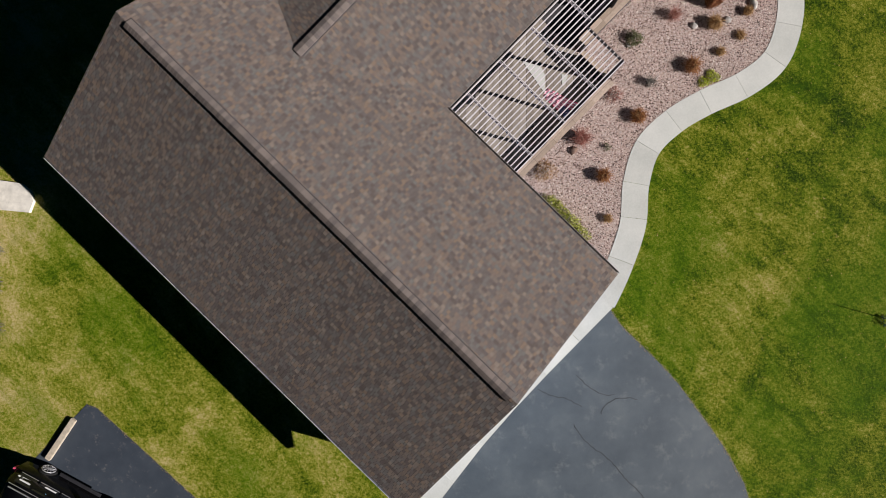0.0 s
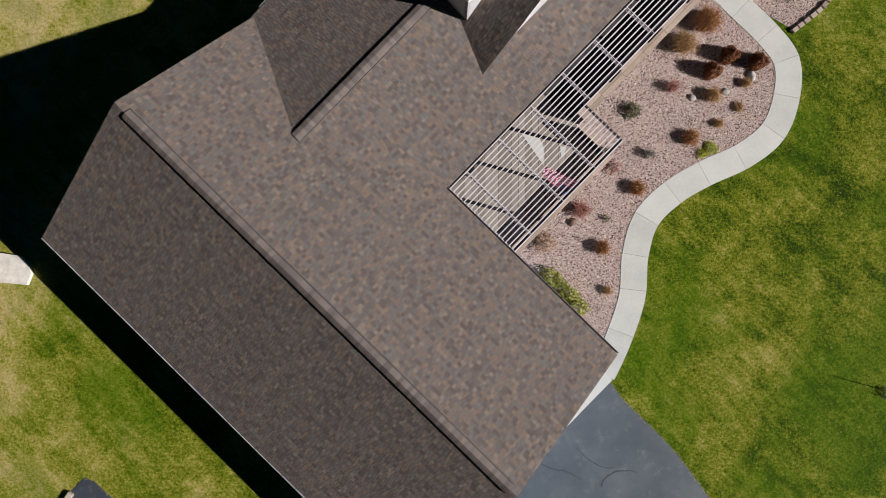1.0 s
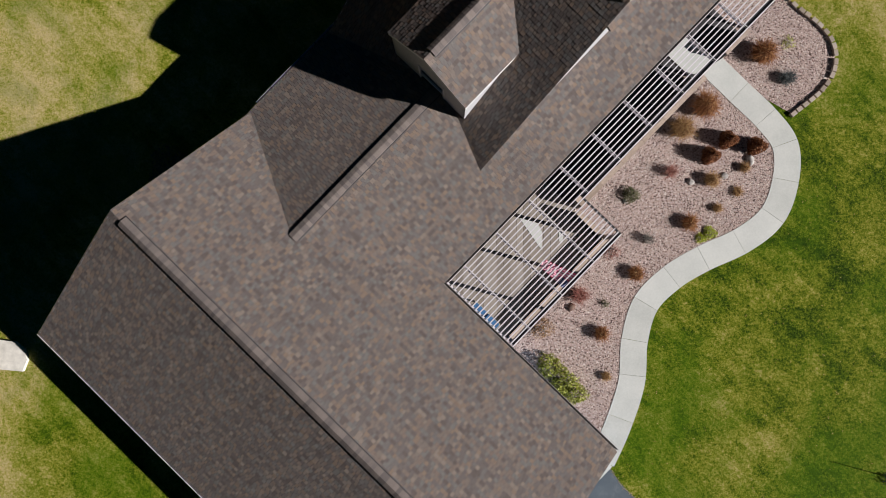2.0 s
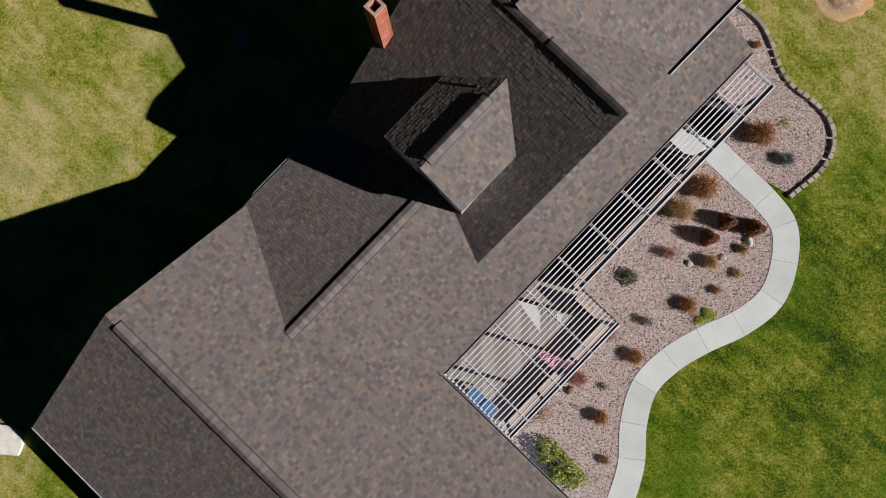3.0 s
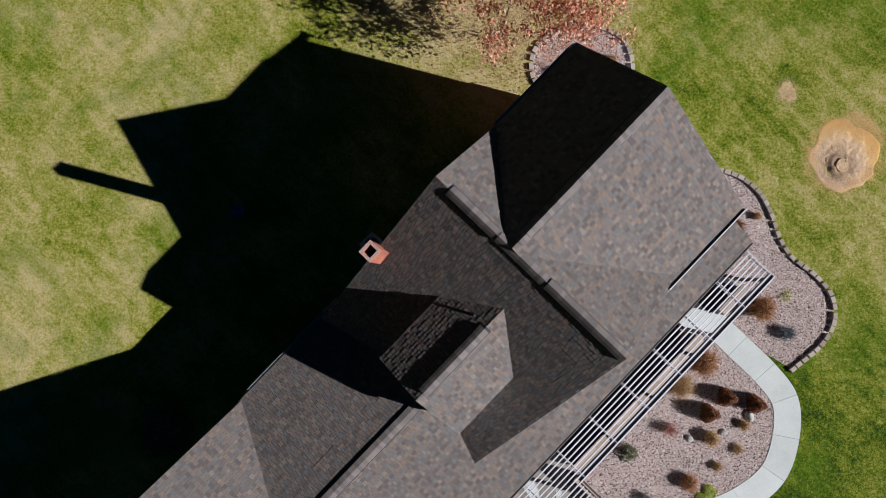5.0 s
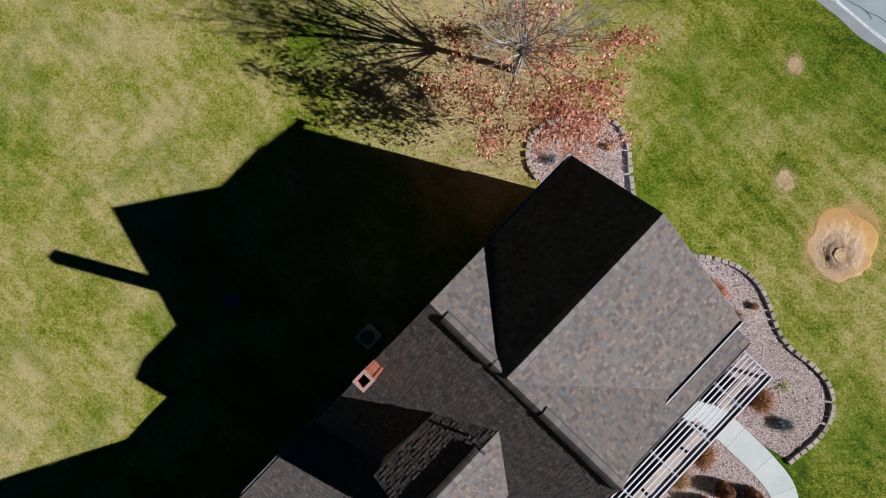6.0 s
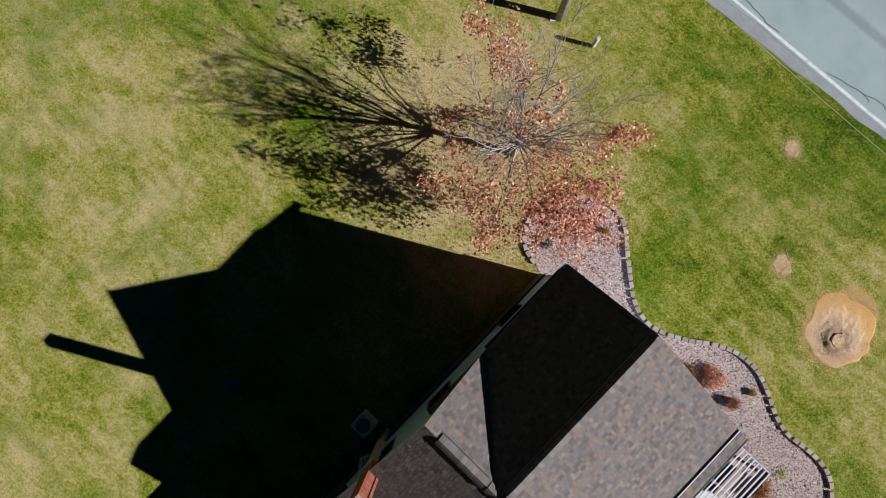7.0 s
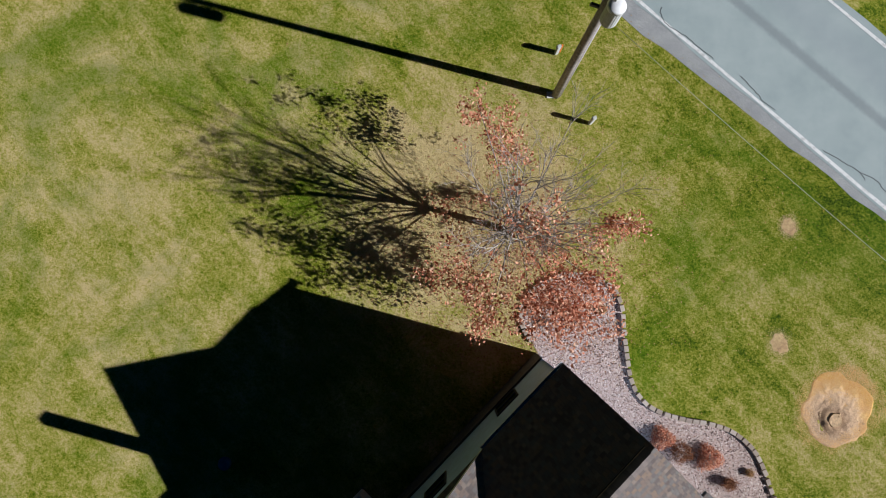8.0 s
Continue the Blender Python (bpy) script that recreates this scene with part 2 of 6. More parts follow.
def grass_color(nt):
    """Lawn colour over the whole plot: green drifts, straw patches, faint mowing streaks, tufts."""
    g, mp = nt.nodes.new("ShaderNodeNewGeometry"), nt.nodes.new("ShaderNodeMapping")
    mp.vector_type = "TEXTURE"
    mp.inputs["Rotation"].default_value = (0, 0, radians(-46))
    mp.inputs["Scale"].default_value = (2.4, 0.55, 1.0)
    st = nt.nodes.new("ShaderNodeTexNoise")
    st.inputs["Scale"].default_value, st.inputs["Detail"].default_value, st.inputs["Roughness"].default_value = 1.1, 7.0, 0.68
    nt.links.new(g.outputs["Position"], mp.inputs["Vector"])
    nt.links.new(mp.outputs["Vector"], st.inputs["Vector"])
    total = calc(nt, "MULTIPLY_ADD", st.outputs["Fac"], 0.27, -0.485)
    for noise_out, weight in ((tex_noise(nt, 0.11, 3, 0.5), 0.20), (tex_noise(nt, 0.45, 8, 0.66, distort=0.6), 0.40),
                              (tex_noise(nt, 2.2, 9, 0.72, distort=0.5), 0.27), (tex_noise(nt, 8.0, 6, 0.7), 0.49), (tex_noise(nt, 19.0, 4, 0.7), 0.35)):
        total = calc(nt, "MULTIPLY_ADD", noise_out, weight, total)
    # greener towards the front, drier behind the house; western sun hotspot painted in
    sep, dr = nt.nodes.new("ShaderNodeSeparateXYZ"), nt.nodes.new("ShaderNodeMapRange")
    nt.links.new(g.outputs["Position"], sep.inputs[0])
    nt.links.new(calc(nt, "MULTIPLY_ADD", sep.outputs["Y"], -0.4, sep.outputs["X"]), dr.inputs["Value"])
    for name, val in (("From Min", 14.0), ("From Max", -22.0), ("To Min", -0.045), ("To Max", 0.088)):
        dr.inputs[name].default_value = val
    total = calc(nt, "ADD", total, dr.outputs["Result"])
    # dry ground under the tree and in the open corner by the stump
    dry = None
    for centre, near, far, amount in (((3.0, 31.4, 0.0), 2.5, 8.5, 0.165), ((22.0, 21.5, 0.0), 3.5, 10.5, 0.115)):
        vd, dm = nt.nodes.new("ShaderNodeVectorMath"), nt.nodes.new("ShaderNodeMapRange")
        vd.operation = "DISTANCE"
        nt.links.new(g.outputs["Position"], vd.inputs[0])
        vd.inputs[1].default_value = centre
        nt.links.new(vd.outputs["Value"], dm.inputs["Value"])
        for name, val in (("From Min", near), ("From Max", far), ("To Min", amount), ("To Max", 0.0)):
            dm.inputs[name].default_value = val
        dry = calc(nt, "ADD", dm.outputs["Result"], dry or 0.0)
    total = calc(nt, "ADD", total, dry)
    # greener strip behind the garage
    vd, dm = nt.nodes.new("ShaderNodeVectorMath"), nt.nodes.new("ShaderNodeMapRange")
    vd.operation = "DISTANCE"
    nt.links.new(g.outputs["Position"], vd.inputs[0])
    vd.inputs[1].default_value = (-16.0, -2.5, 0.0)
    nt.links.new(vd.outputs["Value"], dm.inputs["Value"])
    for name, val in (("From Min", 1.5), ("From Max", 7.0), ("To Min", -0.055), ("To Max", 0.0)):
        dm.inputs[name].default_value = val
    total = calc(nt, "ADD", total, dm.outputs["Result"])
    col = ramp(nt, total, [(0.360, (0.018, 0.046, 0.001)), (0.440, (0.076, 0.122, 0.003)), (0.500, (0.172, 0.200, 0.011)),
                           (0.555, (0.278, 0.280, 0.040)), (0.615, (0.410, 0.350, 0.112)), (0.69, (0.55, 0.44, 0.215))])
    lush = ramp(nt, tex_noise(nt, 0.16, 8, 0.66, distort=0.6), [(0.47, (0, 0, 0)), (0.60, (0.72, 0.72, 0.72))])
    lush = calc(nt, "MULTIPLY", lush, calc(nt, "MAXIMUM", calc(nt, "MULTIPLY_ADD", dry, -9.0, 1.0), 0.0))
    return mix(nt, lush, col, mix(nt, 0.65, col, (0.070, 0.158, 0.001)))


GRASS, _nt, _b = mat("lawn", 0.9, 0.0, 0.1)
_nt.links.new(grass_color(_nt), _b.inputs["Base Color"])
bump(_nt, _b, calc(_nt, "MULTIPLY_ADD", tex_noise(_nt, 5.0, 6, 0.7), 1.6, tex_noise(_nt, 24, 5, 0.7)), 0.75, 0.035)

BLADES, _nt, _b = mat("grass_blades", 0.8, 0.0, 0.15)
_c = mix(_nt, 0.5, grass_color(_nt), ramp(_nt, piece_random(_nt), [(0.0, (0.28, 0.33, 0.25)), (0.5, (0.52, 0.52, 0.5)), (0.85, (0.70, 0.66, 0.56)), (1.0, (0.84, 0.74, 0.62))]), "OVERLAY")
_nt.links.new(_c, _b.inputs["Base Color"])
see_through(BLADES, 0.45)

ASPHALT, _nt, _b = mat("sealed_asphalt", 0.55, 0.0, 0.35)
_c = ramp(_nt, tex_noise(_nt, 0.5, 6, 0.6), [(0.3, (0.066, 0.084, 0.102)), (0.55, (0.090, 0.111, 0.130)), (0.75, (0.122, 0.144, 0.158))])
_c = mix(_nt, 0.5, _c, ramp(_nt, tex_noise(_nt, 55, 3), [(0.3, (0.35, 0.35, 0.35)), (0.7, (0.66, 0.66, 0.66))]), "OVERLAY")
_c = mix(_nt, ramp(_nt, tex_noise(_nt, 1.3, 8, 0.72), [(0.55, (0, 0, 0)), (0.70, (0.5, 0.5, 0.5))]), _c, (0.21, 0.225, 0.225))
_nt.links.new(_c, _b.inputs["Base Color"])
bump(_nt, _b, tex_noise(_nt, 60, 3), 0.3, 0.005)

DARK_ASPHALT, _nt, _b = mat("dark_asphalt", 0.5, 0.0, 0.35)
_c = ramp(_nt, tex_noise(_nt, 0.9, 6, 0.6), [(0.3, (0.040, 0.050, 0.066)), (0.6, (0.054, 0.066, 0.084)), (0.8, (0.095, 0.098, 0.104))])
_c = mix(_nt, ramp(_nt, tex_noise(_nt, 2.1, 8, 0.75), [(0.57, (0, 0, 0)), (0.70, (0.6, 0.6, 0.6))]), _c, (0.22, 0.21, 0.20))
_nt.links.new(_c, _b.inputs["Base Color"])
bump(_nt, _b, tex_noise(_nt, 60, 3), 0.3, 0.005)

ROAD, _nt, _b = mat("old_road_asphalt", 0.8, 0.0, 0.2)
_c = ramp(_nt, tex_noise(_nt, 0.6, 6, 0.6), [(0.3, (0.285, 0.340, 0.340)), (0.7, (0.365, 0.418, 0.412))])
_c = mix(_nt, 0.4, _c, ramp(_nt, tex_noise(_nt, 45, 3), [(0.3, (0.35, 0.35, 0.35)), (0.7, (0.66, 0.66, 0.66))]), "OVERLAY")
# tyre-worn bands along the lanes, their edges broken by grain
_g, _d = _nt.nodes.new("ShaderNodeNewGeometry"), _nt.nodes.new("ShaderNodeVectorMath")
_d.operation = "DOT_PRODUCT"
_d.inputs[1].default_value = (0.669, 0.743, 0.0)
_nt.links.new(_g.outputs["Position"], _d.inputs[0])
_n = calc(_nt, "MULTIPLY_ADD", tex_noise(_nt, 7.0, 6, 0.75), 0.35, calc(_nt, "ADD", _d.outputs["Value"], -0.175))
_c = mix(_nt, calc(_nt, "MULTIPLY", ramp(_nt, calc(_nt, "MULTIPLY_ADD", _n, 0.5, -19.8), [(0.0, (0, 0, 0)), (0.28, (0, 0, 0)), (0.37, (1, 1, 1)), (0.49, (1, 1, 1)), (0.60, (0, 0, 0))]), 0.62), _c, (0.19, 0.215, 0.225))
_c = mix(_nt, ramp(_nt, calc(_nt, "MULTIPLY_ADD", _n, 0.5, -20.5), [(0.0, (0, 0, 0)), (0.35, (0.45, 0.45, 0.45)), (0.75, (0.45, 0.45, 0.45)), (1.0, (0.2, 0.2, 0.2))]), _c, (0.285, 0.325, 0.34))
_nt.links.new(_c, _b.inputs["Base Color"])
SEAL_LINE = plain("crack_seal", (0.058, 0.066, 0.075), 0.6, grain=4, amt=0.35)
CRACK = plain("crack_filler", (0.085, 0.09, 0.095), 0.8)
ROAD_PAINT, _nt, _b = mat("worn_white_paint", 0.7, 0.0, 0.3)
_c = ramp(_nt, tex_noise(_nt, 5.0, 8, 0.7), [(0.36, (0.42, 0.42, 0.41)), (0.5, (0.70, 0.70, 0.69))])
_nt.links.new(_c, _b.inputs["Base Color"])
SHOULDER = pieces_material("gravel_shoulder", [(0.0, (0.27, 0.28, 0.285)), (1.0, (0.27, 0.28, 0.285))], grain=22, grain_amt=0.5, patch=1.2, patch_amt=0.3)
DIRT = pieces_material("orange_sawdust", [(0.0, (0.62, 0.32, 0.10)), (0.5, (0.74, 0.43, 0.16)), (1.0, (0.80, 0.56, 0.30))], grain=9, grain_amt=0.3, patch=1.6, patch_amt=0.25)
BARE = pieces_material("bare_soil", [(0.0, (0.58, 0.42, 0.22)), (0.5, (0.66, 0.49, 0.27)), (1.0, (0.52, 0.36, 0.19))], grain=9, grain_amt=0.5, patch=1.6, patch_amt=0.5)
SPOIL, _nt, _b = mat("stump_spoil", 0.95, 0.0, 0.1)
_g, _d = _nt.nodes.new("ShaderNodeNewGeometry"), _nt.nodes.new("ShaderNodeVectorMath")
_d.operation = "DISTANCE"
_d.inputs[1].default_value = (17.95, 22.25, 0.0)
_nt.links.new(_g.outputs["Position"], _d.inputs[0])
_n = calc(_nt, "MULTIPLY_ADD", _d.outputs["Value"], 0.42, calc(_nt, "MULTIPLY_ADD", tex_noise(_nt, 1.6, 7, 0.7, distort=0.8), 0.7, -0.35))
_c = ramp(_nt, _n, [(0.10, (0.46, 0.31, 0.19)), (0.22, (0.33, 0.22, 0.14)), (0.32, (0.52, 0.36, 0.235)), (0.48, (0.66, 0.45, 0.28)), (0.62, (0.72, 0.46, 0.21)), (0.80, (0.76, 0.46, 0.14))])
_c = mix(_nt, 0.5, _c, ramp(_nt, tex_noise(_nt, 20, 5, 0.75), [(0.3, (0.28, 0.28, 0.28)), (0.7, (0.72, 0.70, 0.66))]), "OVERLAY")
_nt.links.new(_c, _b.inputs["Base Color"])
bump(_nt, _b, tex_noise(_nt, 14, 6, 0.75), 0.8, 0.04)
STUMP = pieces_material("stump_wood", [(0.0, (0.42, 0.29, 0.17)), (1.0, (0.42, 0.29, 0.17))], grain=12, grain_amt=0.6, patch_amt=0.0)


# ---- mesh helpers ----
def mesh_of(name, verts, faces, material, smooth=False):
    me = bpy.data.meshes.new(name)
    me.from_pydata([tuple(v) for v in verts], [], [tuple(f) for f in faces])
    me.materials.append(material)
    if smooth:
        me.polygons.foreach_set("use_smooth", [True] * len(me.polygons))
    me.update()
    return me


def mesh_np(name, verts, quads, material):
    """A mesh from numpy arrays of vertices and equal-sided faces."""
    me = bpy.data.meshes.new(name)
    n, k = quads.shape
    me.vertices.add(len(verts))
    me.vertices.foreach_set("co", verts.astype(np.float32).ravel())
    me.loops.add(n * k)
    me.loops.foreach_set("vertex_index", quads.astype(np.int32).ravel())
    me.polygons.add(n)
    me.polygons.foreach_set("loop_start", np.arange(0, n * k, k, dtype=np.int32))
    me.polygons.foreach_set("loop_total", np.full(n, k, dtype=np.int32))
    me.polygons.foreach_set("use_smooth", np.zeros(n, dtype=bool))
    me.materials.append(material)
    me.update()
    me.validate()
    return me


def part(name, me, parent=None, label="", m=None, kind=""):
    ob = new(name, me)
    ob.parent = parent
    if m is not None:
        ob.matrix_basis = m
    return tagged(ob, label=label, kind=kind)


def empty(name, label, category, m=None, group="", kind=""):
    ob = new(name)
    ob.empty_display_size = 0.3
    if m is not None:
        ob.matrix_basis = m
    return tagged(ob, label, category, group, kind)


def box_bm(bm, x0, y0, z0, x1, y1, z1, m=None):
    r = bmesh.ops.create_cube(bm, size=1.0)["verts"]
    bmesh.ops.scale(bm, vec=(x1 - x0, y1 - y0, z1 - z0), verts=r)
    bmesh.ops.translate(bm, vec=((x0 + x1) / 2, (y0 + y1) / 2, (z0 + z1) / 2), verts=r)
    if m is not None:
        bmesh.ops.transform(bm, matrix=m, verts=r)
    return r


def bm_mesh(name, bm, material, bevel=0.0, smooth=False):
    if bevel:
        bmesh.ops.bevel(bm, geom=bm.edges[:], offset=bevel, segments=2, affect="EDGES")
    bmesh.ops.recalc_face_normals(bm, faces=bm.faces[:])
    me = bpy.data.meshes.new(name)
    bm.to_mesh(me)
    bm.free()
    me.materials.append(material)
    if smooth:
        me.polygons.foreach_set("use_smooth", [True] * len(me.polygons))
    return me


def box(name, x0, y0, z0, x1, y1, z1, material, bevel=0.0):
    bm = bmesh.new()
    box_bm(bm, x0, y0, z0, x1, y1, z1)
    return bm_mesh(name, bm, material, bevel)


def bar(name, a, b, w, h, material, bevel=0.0):
    """A rectangular bar from a to b; h is its upright side."""
    a, b = Vector(a), Vector(b)
    d = b - a
    q = d.to_track_quat("X", "Z").to_matrix().to_4x4()
    bm = bmesh.new()
    box_bm(bm, 0, -w / 2, -h / 2, d.length, w / 2, h / 2)
    bmesh.ops.transform(bm, matrix=Matrix.Translation(a) @ q, verts=bm.verts[:])
    return bm_mesh(name, bm, material, bevel)


def prism(name, outline, depth, material):
    """An outline of 3D points, thickened by the vector depth."""
    n = len(outline)
    pts = [Vector(p) for p in outline]
    verts = pts + [p + Vector(depth) for p in pts]
    faces = [tuple(range(n)), tuple(reversed(range(n, 2 * n)))]
    faces += [(i, i + n, (i + 1) % n + n, (i + 1) % n) for i in range(n)]
    bm = bmesh.new()
    vs = [bm.verts.new(v) for v in verts]
    for f in faces:
        bm.faces.new([vs[i] for i in f])
    return bm_mesh(name, bm, material)


def tube(path, radii, sides=6):
    """Vertices and faces of a tapered tube along a path."""
    verts, faces = [], []
    for i, p in enumerate(path):
        p = Vector(p)
        d = (Vector(path[min(i + 1, len(path) - 1)]) - Vector(path[max(i - 1, 0)])).normalized()
        x = d.cross(Vector((0.3, 0.2, 1))).normalized() if abs(d.z) < 0.95 else d.cross(Vector((1, 0, 0))).normalized()
        y = d.cross(x)
        for k in range(sides):
            a = 2 * math.pi * k / sides
            verts.append(p + (x * math.cos(a) + y * math.sin(a)) * radii[i])
        if i:
            o = (i - 1) * sides
            faces += [(o + k, o + (k + 1) % sides, o + sides + (k + 1) % sides, o + sides + k) for k in range(sides)]
    faces.append(tuple(range(sides))[::-1])
    faces.append(tuple(range(len(verts) - sides, len(verts))))
    return verts, faces


def tube_mesh(name, path, radii, material, sides=6):
    v, f = tube(path, radii, sides)
    return mesh_of(name, v, f, material, True)


# ---- the house: plan and heights ----
G_U0, G_U1, G_V0, G_VR, G_V1, G_ZE, G_ZR = -14.31, 5.38, -8.60, -2.15, 4.03, 3.12, 6.02
B_U0, B_UR, B_U1, B_ZN, B_ZE, B_ZR = -14.36, -9.38, -4.08, 3.32, 2.95, 4.39
C_U0, C_U1, C_VR, C_ZR, C_SW, C_NE = -14.3, -6.13, 14.67, 8.19, 0.73, 0.69
E_U0, E_UR, E_U1, E_V1, E_ZR, E_Z0, E_Z1 = -14.3, -11.02, -6.05, 21.7, 8.34, 6.17, 5.68
D_U0, D_UR, D_U1, D_V0, D_ZR, D_ZE, D_ZN = -11.60, -9.80, -7.84, 9.03, 7.11, 6.04, 6.22
PORCH_V1 = 22.1

WU0_E = -14.125
house = empty("house", "large house with brown shingle cross-gable roofs", "house", HOUSE)

# the garage front overhang widens towards its low side
FLARE = 0.57
EXPO = 0.145
TABS = (0.11, 0.14, 0.17, 0.20)


class Slope:
    """A roof plane: along runs level, up runs uphill on plan; poly gives (along, up) limits as left(b), right(b)."""

    def __init__(self, o, along, up, rise, length, depth):
        self.o, self.al, self.up, self.rise, self.length, self.depth = Vector(o), Vector(along), Vector(up), rise, length, depth
        self.cos = 1 / math.hypot(1, rise)
        self.nrm = (Vector((0, 0, 1)) - self.up * rise).normalized()

    def at(self, a, b, h=0.0):
        return self.o + self.al * a + self.up * b + Vector((0, 0, self.rise * b)) + self.nrm * h


def shingle_mesh(w, t):
    """One shingle: a thin wedge, butt at the front."""
    l = EXPO + 0.03
    v = [(0, 0, -0.002), (w, 0, -0.002), (w, l, -0.002), (0, l, -0.002), (0, 0, t), (w, 0, t), (w, l, 0.0), (0, l, 0.0)]
    f = [(3, 2, 1, 0), (4, 5, 6, 7), (0, 1, 5, 4), (1, 2, 6, 5), (2, 3, 7, 6), (3, 0, 4, 7)]
    return mesh_of("shingle", v, f, SHINGLE)


SHINGLE_MESH = {}
SINGLES = []


def roof_slope(s, label, singles=None, skew=0.0, butt=1.0, gap=0.005):
    """Deck with overlapping courses of shingles; singles: a stretch (a0, a1, b0, b1) whose shingles are pieces of their own; butt scales the tabs' thickness, gap is the joint between them."""
    low, high = -0.05, -0.16
    a0, a1, b0, b1 = 0.02, s.length - 0.02, 0.02, s.depth
    ring = [(a0, b0), (a1 + skew, b0), (a1, b1), (a0, b1)]
    verts = [s.at(a, b, low) for a, b in ring] + [s.at(a, b, high) for a, b in ring]
    deck = part("roof_slope", mesh_of("roof_slope", verts, [(0, 1, 2, 3), (7, 6, 5, 4), (0, 4, 5, 1), (1, 5, 6, 2), (2, 6, 7, 3), (3, 7, 4, 0)], DECKING), house, label)
    step = EXPO * s.cos
    vs, fs, n = [], [], 0
    for k in range(int(math.ceil(s.depth / step))):
        lo, hi = k * step, min((k + 1) * step, s.depth)
        a = -rng.random() * 0.2
        end = s.length + skew * (1 - lo / s.depth)
        while a < end:
            w = rng.choice(TABS)
            l, r = max(a, 0.0), (end if end < a + w + 0.03 else a + w - gap)
            a += w + (0.03 if r == end else 0.0)
            if r - l < 0.01:
                continue
            t = rng.choice((0.007, 0.012, 0.019)) * butt
            if singles and r - l > w - gap - 0.001 and singles[0] < l and r < singles[1] and singles[2] < lo and hi < singles[3]:
                SINGLES.append((s, deck, l, lo, (w - gap, t)))
                continue
            y = rng.uniform(-0.004, 0.004)
            vs += [s.at(l, lo + y, t), s.at(r, lo + y, t), s.at(r, hi + 0.01, 0.002), s.at(l, hi + 0.01, 0.002), s.at(l, lo + y, -0.05 if k == 0 else -0.004), s.at(r, lo + y, -0.05 if k == 0 else -0.004)]
            fs += [(n, n + 1, n + 2, n + 3), (n + 4, n + 5, n + 1, n)]
            n += 6
    part("shingles", mesh_np("shingles", np.array([tuple(v) for v in vs]), np.array(fs), SHINGLE), deck, kind="stuff")
    return deck


def single_shingles():
    for s, deck, l, lo, w in SINGLES:
        if w not in SHINGLE_MESH:
            SHINGLE_MESH[w] = shingle_mesh(*w)
        x, z = s.al, s.nrm
        y = z.cross(x)
        m = Matrix((x, y, z)).transposed().to_4x4()
        m.translation = s.at(l, lo)
        part("shingle", SHINGLE_MESH[w], deck, m=m)


GU, GV = (1, 0, 0), (0, 1, 0)
NU, NV = (-1, 0, 0), (0, -1, 0)
S_GSW = Slope((G_U0, G_V0, G_ZE), GU, GV, (G_ZR - G_ZE) / (G_VR - G_V0), G_U1 - G_U0, G_VR - G_V0)
S_GNE = Slope((G_U1, G_V1, G_ZE), NU, NV, (G_ZR - G_ZE) / (G_V1 - G_VR), G_U1 - G_U0, G_V1 - G_VR)
S_BNW = Slope((B_U0, 9.9, B_ZN), NV, GU, (B_ZR - B_ZN) / (B_UR - B_U0), 9.1, B_UR - B_U0)
S_BSE = Slope((B_U1, 0.8, B_ZE - 0.06), GV, NU, (B_ZR - B_ZE + 0.06) / (B_U1 - B_UR), 9.1, B_U1 - B_UR)
S_PORCH = Slope((B_U1, 9.9, B_ZE - 0.06), GV, NU, (B_ZR - B_ZE + 0.06) / (B_U1 - B_UR), PORCH_V1 - 9.9, 2.3)
S_CSW = Slope((C_U0, 7.7, C_ZR - C_SW * (C_VR - 7.7)), GU, GV, C_SW, C_U1 - C_U0, C_VR - 7.7)
S_CNE = Slope((C_U1, 18.2, C_ZR - C_NE * (18.2 - C_VR)), NU, NV, C_NE, C_U1 - C_U0, 18.2 - C_VR)
S_ENW = Slope((E_U0, E_V1, E_Z0), NV, GU, (E_ZR - E_Z0) / (E_UR - E_U0), E_V1 - C_VR, E_UR - E_U0)
S_ESE = Slope((E_U1, C_VR, E_Z1), GV, NU, (E_ZR - E_Z1) / (E_U1 - E_UR), E_V1 - C_VR, E_U1 - E_UR)
S_DNW = Slope((D_U0, 13.7, D_ZN), NV, GU, (D_ZR - D_ZN) / (D_UR - D_U0), 13.7 - D_V0, D_UR - D_U0)
S_DSE = Slope((D_U1, D_V0, D_ZE), GV, NU, (D_ZR - D_ZE) / (D_U1 - D_UR), 13.7 - D_V0, D_U1 - D_UR)
for s, label, one in (
        (S_GSW, "garage roof slope of brown-grey shingles", None), (S_GNE, "sunlit garage roof slope of brown-grey shingles", None),
        (S_BNW, "low roof slope of brown-grey shingles", None), (S_BSE, "low sunlit roof slope of brown-grey shingles", None),
        (S_PORCH, "narrow porch roof slope of grey-brown shingles", None), (S_CSW, "steep dark roof slope of grey shingles", (4.6, 8.0, 3.2, 6.6)),
        (S_CNE, "steep sunlit roof slope of grey-brown shingles", None), (S_ENW, "shaded roof slope of grey shingles", None),
        (S_ESE, "sunlit roof slope of grey-brown shingles", None), (S_DNW, "dormer roof slope of grey shingles", None),
        (S_DSE, "sunlit dormer roof slope of grey shingles", None)):
    roof_slope(s, label, one, FLARE if s is S_GSW else 0.0, {S_ENW: 0.15, S_CSW: 0.65, S_DNW: 0.65}.get(s, 1.0), {S_CSW: 0.018, S_DNW: 0.018, S_BNW: 0.018, S_GSW: 0.014}.get(s, 0.007))


